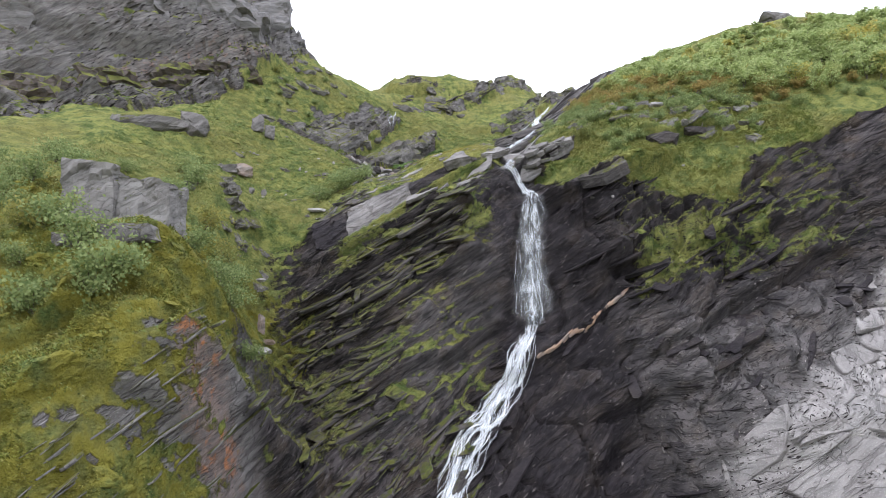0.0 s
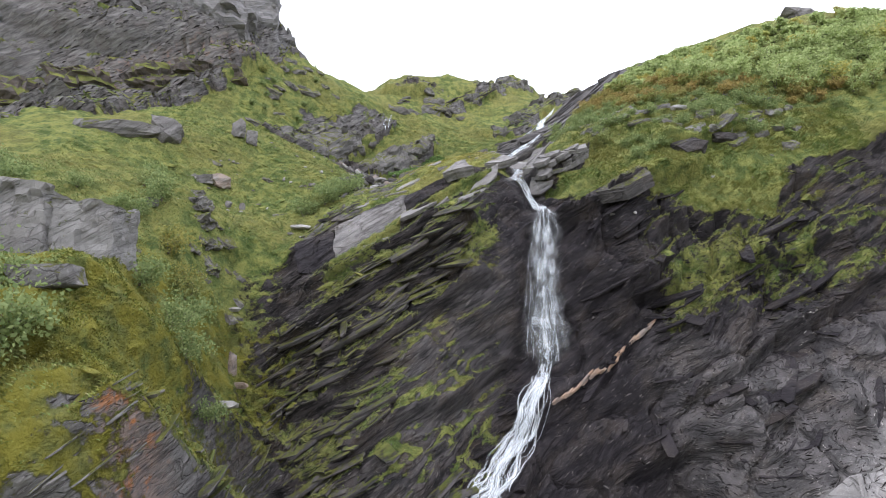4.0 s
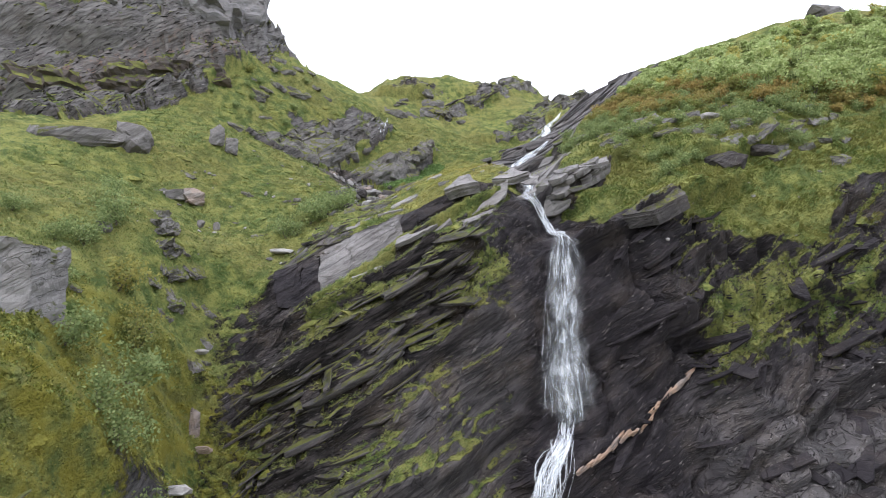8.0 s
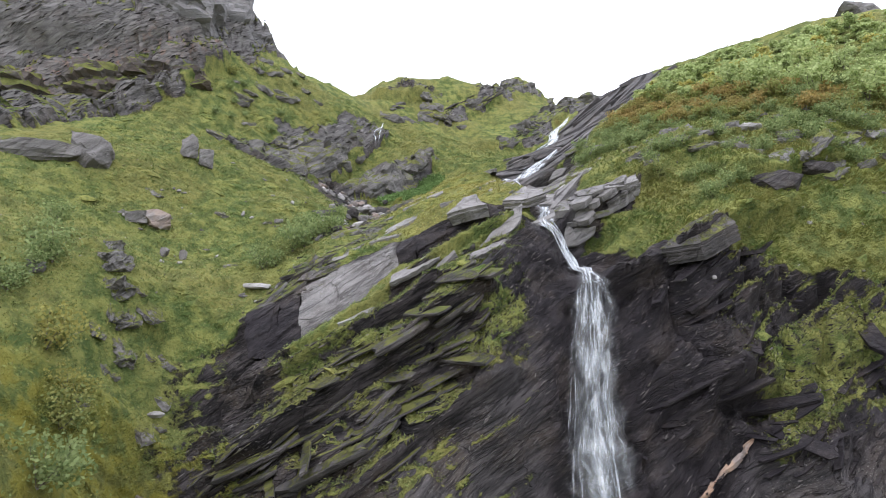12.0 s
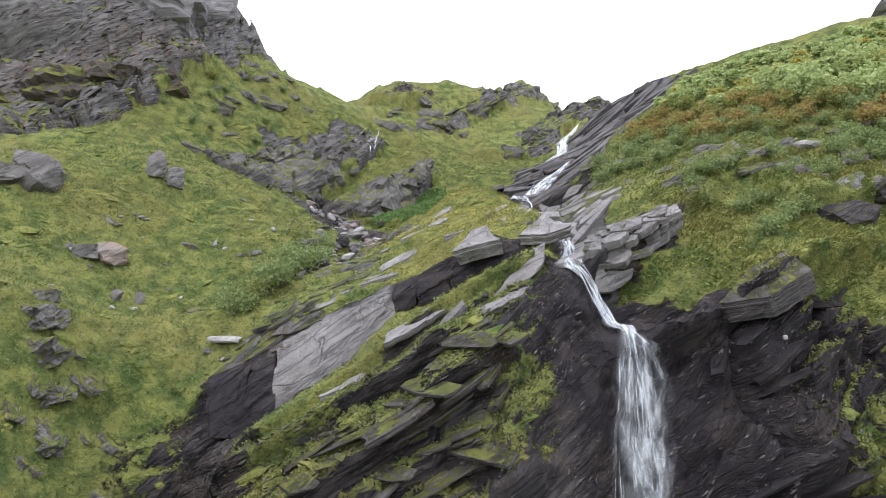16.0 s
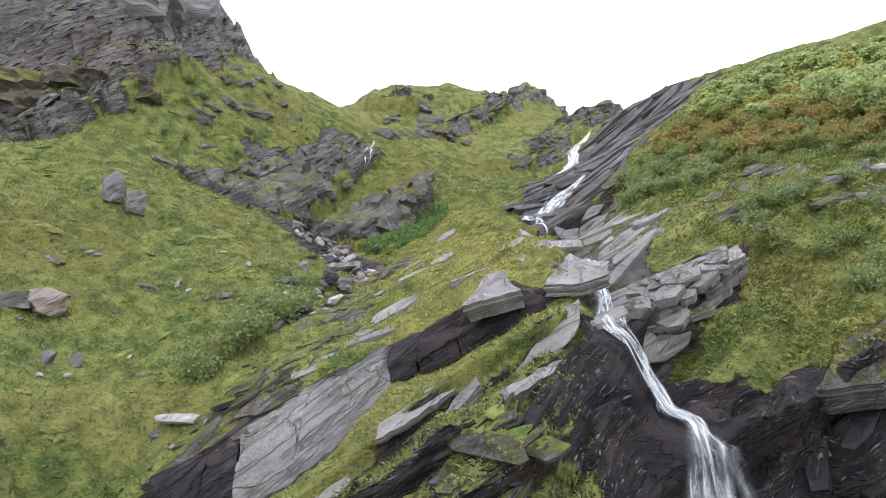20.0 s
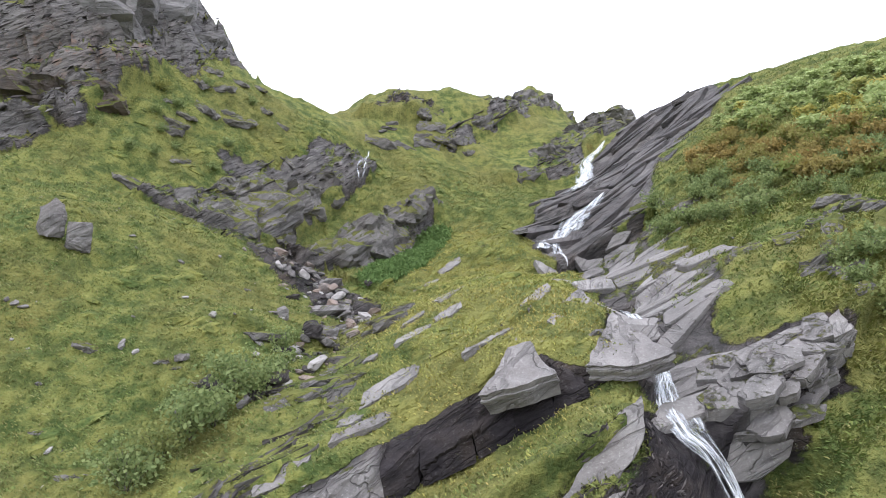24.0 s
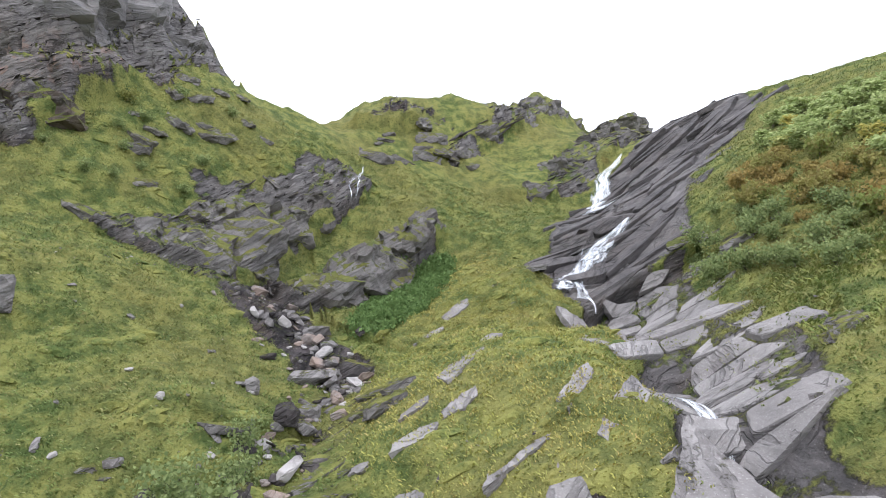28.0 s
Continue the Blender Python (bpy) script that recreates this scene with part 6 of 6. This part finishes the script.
RUST = [(14.0, 62.5), (15.0, 68.5), (17.5, 70), (20.5, 63), (24, 58), (30, 53), (36, 52), (30, 49.5), (22, 52.5), (17, 57)]
kinds = [shrub(520 + k, 0.7, 420, 0.10, rust_leaf, "dwarf_shrub", "low dwarf birch turning orange in autumn", "shrub", "autumn shrubs") for k in range(4)]
plant_out(kinds, scatter(RUST, 115, 521, 0.5), 522, 0.6, 1.5, 0.6)
kinds = [shrub(530 + k, 0.9, 520, 0.10, willow_leaf, "dwarf_shrub", "low green shrub on the hillside", "shrub", "green shrubs") for k in range(4)]
spots = scatter([(10.5, 60), (12.5, 66), (15, 66), (20, 60), (20, 54), (13, 56)], 40, 531, 0.5) + scatter([(10, 46), (13, 50), (20, 52), (26, 52), (26, 45), (18, 47), (13, 42)], 36, 532, 0.6)
spots += scatter([(20, 50), (20, 60), (36, 60), (44, 58), (44, 47)], 50, 533, 0.8) + scatter([(-25, 68), (-16, 70), (-14, 80), (-18, 84), (-23, 76)], 12, 534, 0.7)
plant_out(kinds, spots, 535, 0.5, 1.1, 0.6)
WEST = [(-19.5, 28.6), (-17.2, 28.2), (-16.0, 28.6), (-18.8, 22.8), (-17.4, 22.4), (-16.4, 22.4), (-20.4, 24.5), (-21.8, 25.6), (-16.8, 19.6), (-13.0, 17.4), (-12.6, 18.2),
        (-15.0, 16.9), (-13.2, 25.9), (-12.5, 27.0), (-10.2, 22.4), (-9.9, 21.6), (-17.3, 37.7), (-19.9, 42.0), (-17.6, 35.1), (-17.5, 36.8), (-18.4, 34.4), (-16.2, 30.7),
        (-13.7, 30.0), (-14.0, 31.3), (-15.4, 33.0), (-19.0, 39.3), (-23.0, 34), (-25.4, 36), (-21.0, 36), (-11.0, 23.4), (-24, 30), (-26, 32), (-22.6, 29.6), (-13.4, 21.2), (-14.6, 20.2)]
WEST += [(-9.6, 44.6), (-9.0, 45.4), (-8.4, 46.0), (-9.2, 46.6), (-7.6, 47.4), (-8.3, 48.2), (-6.9, 48.8), (-7.2, 50.2), (-10.2, 43.4)]
kinds = [shrub(540 + k, 1.25, 800, 0.10, willow_leaf, "willow_shrub", "grey-green willow shrub growing among moss and rock", "shrub", "willow shrubs") for k in range(5)]
plant_out(kinds, WEST, 541, 0.6, 1.25, 0.4)

# ---- turf: tufts of grass, moss cushions and ferns ----
def dense(poly_box, count, seed, keep):
    """Random (x, s) in a box, kept where keep says so."""
    g = np.random.default_rng(seed)
    (x0, x1), (s0, s1) = poly_box
    x, s_ = g.uniform(x0, x1, count), g.uniform(s0, s1, count)
    i = np.clip(np.searchsorted(gx, x) - 1, 0, len(gx) - 2)
    j = np.clip(np.searchsorted(gs, s_) - 1, 0, len(gs) - 2)
    fi, fj = ((x - gx[i]) / (gx[i + 1] - gx[i]))[:, None], ((s_ - gs[j]) / (gs[j + 1] - gs[j]))[:, None]
    p = grid[j, i] * (1 - fi) * (1 - fj) + grid[j, i + 1] * fi * (1 - fj) + grid[j + 1, i] * (1 - fi) * fj + grid[j + 1, i + 1] * fi * fj
    node = j * len(gx) + i
    ok = keep(node, g.uniform(0, 1, count), p)
    return p[ok], normal[node[ok]], g


def blades(p, n, g, height, count=5, width=0.035, lean=0.6):
    """Bent blades of grass: count at each place, two triangles each."""
    m = len(p)
    p, n = np.repeat(p, count, 0), np.repeat(n, count, 0)
    a = g.uniform(0, 2 * np.pi, m * count)
    side = np.c_[np.cos(a), np.sin(a), np.zeros(len(a))]
    out = np.c_[-np.sin(a), np.cos(a), np.zeros(len(a))] * g.uniform(0.2, 1, len(a))[:, None]
    out = out + np.array([0, -0.25, -0.15])
    h = (height * g.uniform(0.5, 1.3, len(a)))[:, None]
    root = p + g.normal(size=p.shape) * 0.06 - n * 0.03
    up = n * 0.45 + np.array([0, 0, 0.55])
    mid = root + up * h * 0.6 + out * h * 0.3 * lean
    tip = root + up * h * 0.85 + out * h * lean
    w = side * (width * g.uniform(0.6, 1.4, len(a)))[:, None]
    v = np.stack([root - w, mid + w * 0.6, tip, root + w * 0.4], 1)
    i = np.arange(len(a))[:, None] * 4
    return v.reshape(-1, 3), np.concatenate([i + [0, 3, 1], i + [0, 1, 2]])


def grass_material(name, a, b, c, d):
    sh = Shade(name)
    tone = sh.node("ShaderNodeNewGeometry", "Random Per Island")
    big = sh.noise(0.22, 4, 0.6)
    mid = sh.noise(1.1, 4, 0.6)
    col = sh.mix(sh.step(mid, 0.38, 0.62), a, b)
    col = sh.mix(sh.step(big, 0.42, 0.64, 0, 0.75), col, c)
    col = sh.mix(sh.step(tone, 0.72, 1.0, 0, 0.8), col, d)
    col = sh.mix(sh.step(tone, 0.25, 0.0, 0, 0.5), col, (0.040, 0.064, 0.020))
    # tussock shading put into the blade colour as dark patches
    col = sh.mix(sh.step(sh.noise(2.6, 5, 0.65), 0.47, 0.30, 0, 0.72), col, (0.045, 0.070, 0.022))
    return sh.done(col, 0.7)


grass_mat = grass_material("grass_blades", (0.110, 0.160, 0.050), (0.196, 0.236, 0.074), (0.236, 0.226, 0.080), (0.28, 0.26, 0.12))
moss_mat = grass_material("moss_tufts", (0.120, 0.140, 0.030), (0.205, 0.208, 0.042), (0.195, 0.165, 0.045), (0.26, 0.25, 0.08))


def stuff(name, v, f, mat, label, category):
    me = mesh_from(name, v, f)
    me.materials.append(mat)
    return thing(name, label, category, data=me, kind="stuff")


def grassy(node, u, p):
    near = np.clip(1.6 - np.hypot(p[:, 0] * 0.03, (ms[node] - 46) * 0.022), 0.15, 1)
    return (turf[node] + 0.5 * (patch[node] * 0.3) > 0.5) & (u < near) & (level[node] > 0.25)


dry = smooth(1.0, 0.7, np.hypot((mx - 1.0 - 0.08 * (ms - 56)) / 6.0, (ms - 57) / 17))
v, f = blades(*dense(((-27, 32), (13, 86)), 190000, 601, lambda node, u, p: grassy(node, u, p) & (np.roll(u, 1) > dry[node])), 0.13, 4, 0.021, 1.0)
stuff("meadow_grass", v, f, grass_mat, "rough green and straw-coloured mountain grass", "grass")

dry_mat = grass_material("dry_grass", (0.205, 0.235, 0.064), (0.355, 0.350, 0.100), (0.410, 0.350, 0.112), (0.38, 0.28, 0.11))
v, f = blades(*dense(((-6, 21), (38, 76)), 62000, 606, lambda node, u, p: grassy(node, u, p) & (np.roll(u, 1) < dry[node])), 0.11, 4, 0.021, 1.0)
stuff("dry_grass", v, f, dry_mat, "pale yellow-green grass on the sloping slabs", "grass")


tussock_mat = grass_material("tussock_grass", (0.122, 0.176, 0.052), (0.225, 0.265, 0.076), (0.270, 0.250, 0.082), (0.33, 0.29, 0.12))
v, f = blades(*dense(((6.5, 30), (37, 58)), 60000, 607, lambda node, u, p: (turf[node] > 0.5) & (patch[node] > -0.15) & (u < 0.7) & (zones["stream_lower"][node] < 0.2)), 0.17, 4, 0.02, 1.1)
stuff("tussock_grass", v, f, tussock_mat, "long shaggy green tussock grass above the eastern cliff", "grass")


def mossy(node, u, p):
    return (turf[node] > 0.42) & (moss[node] > 0.4) & (patch[node] > -0.25)


p_, n_, g_ = dense(((-24, -7), (4, 36)), 110000, 602, mossy)
v, f = blades(p_, n_, g_, 0.09, 6, 0.03, 0.9)
stuff("moss_tufts", v, f, moss_mat, "thick yellow-green moss on the buttress", "moss")


def ferny(node, u, p):
    return (fern[node] > 0.35) & (turf[node] > 0.4) & (u < 0.9)


p_, n_, g_ = dense(((-14, 3), (40, 72)), 24000, 603, ferny)
c_ = np.repeat(p_, 7, 0) + g_.normal(size=(len(p_) * 7, 3)) * (0.16, 0.16, 0.10) + (0, 0, 0.2)
v, f = leaf_cards(c_, g_.uniform(0.08, 0.17, len(c_)), 604, 1.9)
stuff("fern_bank", v, f, fern_leaf, "bright green ferns below the rocks", "ferns")


def ledge_green(node, u, p):
    return (zones["cliff"][node] > 0.5) & (turf[node] > 0.36) & (level[node] > 0.3)


p_, n_, g_ = dense(((-12, 30), (13, 45)), 70000, 605, ledge_green)
v, f = blades(p_, n_, g_, 0.10, 5, 0.02, 1.0)
ledge_moss_mat = grass_material("ledge_moss", (0.085, 0.105, 0.030), (0.150, 0.165, 0.045), (0.150, 0.130, 0.045), (0.20, 0.19, 0.08))
stuff("ledge_moss", v, f, ledge_moss_mat, "moss and grass growing on the cliff's ledges", "moss")


# ---- hummocks of moss and turf ----
def hummock_mesh(seed):
    bm = bmesh.new()
    bmesh.ops.create_icosphere(bm, subdivisions=2, radius=0.5)
    for v in bm.verts:
        k = 1 + 0.5 * noise.noise(v.co * 3.1 + Vector((seed, 0, 0))) + 0.25 * noise.noise(v.co * 7.3 + Vector((0, seed, 0)))
        v.co = Vector((v.co.x * k * 1.15, v.co.y * k * 0.85, v.co.z * k * 0.55))
    return bm_mesh(bm, "hummock", True)


hummocks = [hummock_mesh(3.7 * k) for k in range(6)]


def hummocky(box, count, seed, keep, lo, hi):
    p, n, g = dense(box, count, seed, keep)
    r = random.Random(seed)
    rows = []
    for q, d in zip(p, n):
        k = r.uniform(lo, hi)
        m = Matrix.Translation(Vector(q) - Vector(d) * 0.06 * k) @ frame_of(Vector(d), (1, 0.2, 0.3)) @ Matrix.Rotation(r.uniform(-0.5, 0.5), 4, "Z")
        rows.append((r.randrange(6), m @ Matrix.Diagonal((k * r.uniform(1.0, 1.9), k, k * r.uniform(0.6, 1.1), 1))))
    return rows


cushion_sh = Shade("moss_cushion")
tc_, th_ = turf_look(cushion_sh, 0.9)
cushion_mat = cushion_sh.done(tc_, 0.95, cushion_sh.bump(th_, 1.0, 0.12))
joined("moss_cushions", hummocky(((-24, -8), (5, 33)), 2200, 701, lambda node, u, p: (turf[node] > 0.45) & (patch[node] > -0.1) & (u < 0.6), 0.18, 0.5), hummocks, cushion_mat, "rounded yellow-green moss cushions on the buttress", "moss")
joined("turf_hummocks", hummocky(((-26, 28), (34, 84)), 2600, 702, lambda node, u, p: (turf[node] > 0.7) & (patch[node] > 0.2), 0.25, 0.7), hummocks, turf_mat, "uneven green hummocks in the mountain turf", "turf")
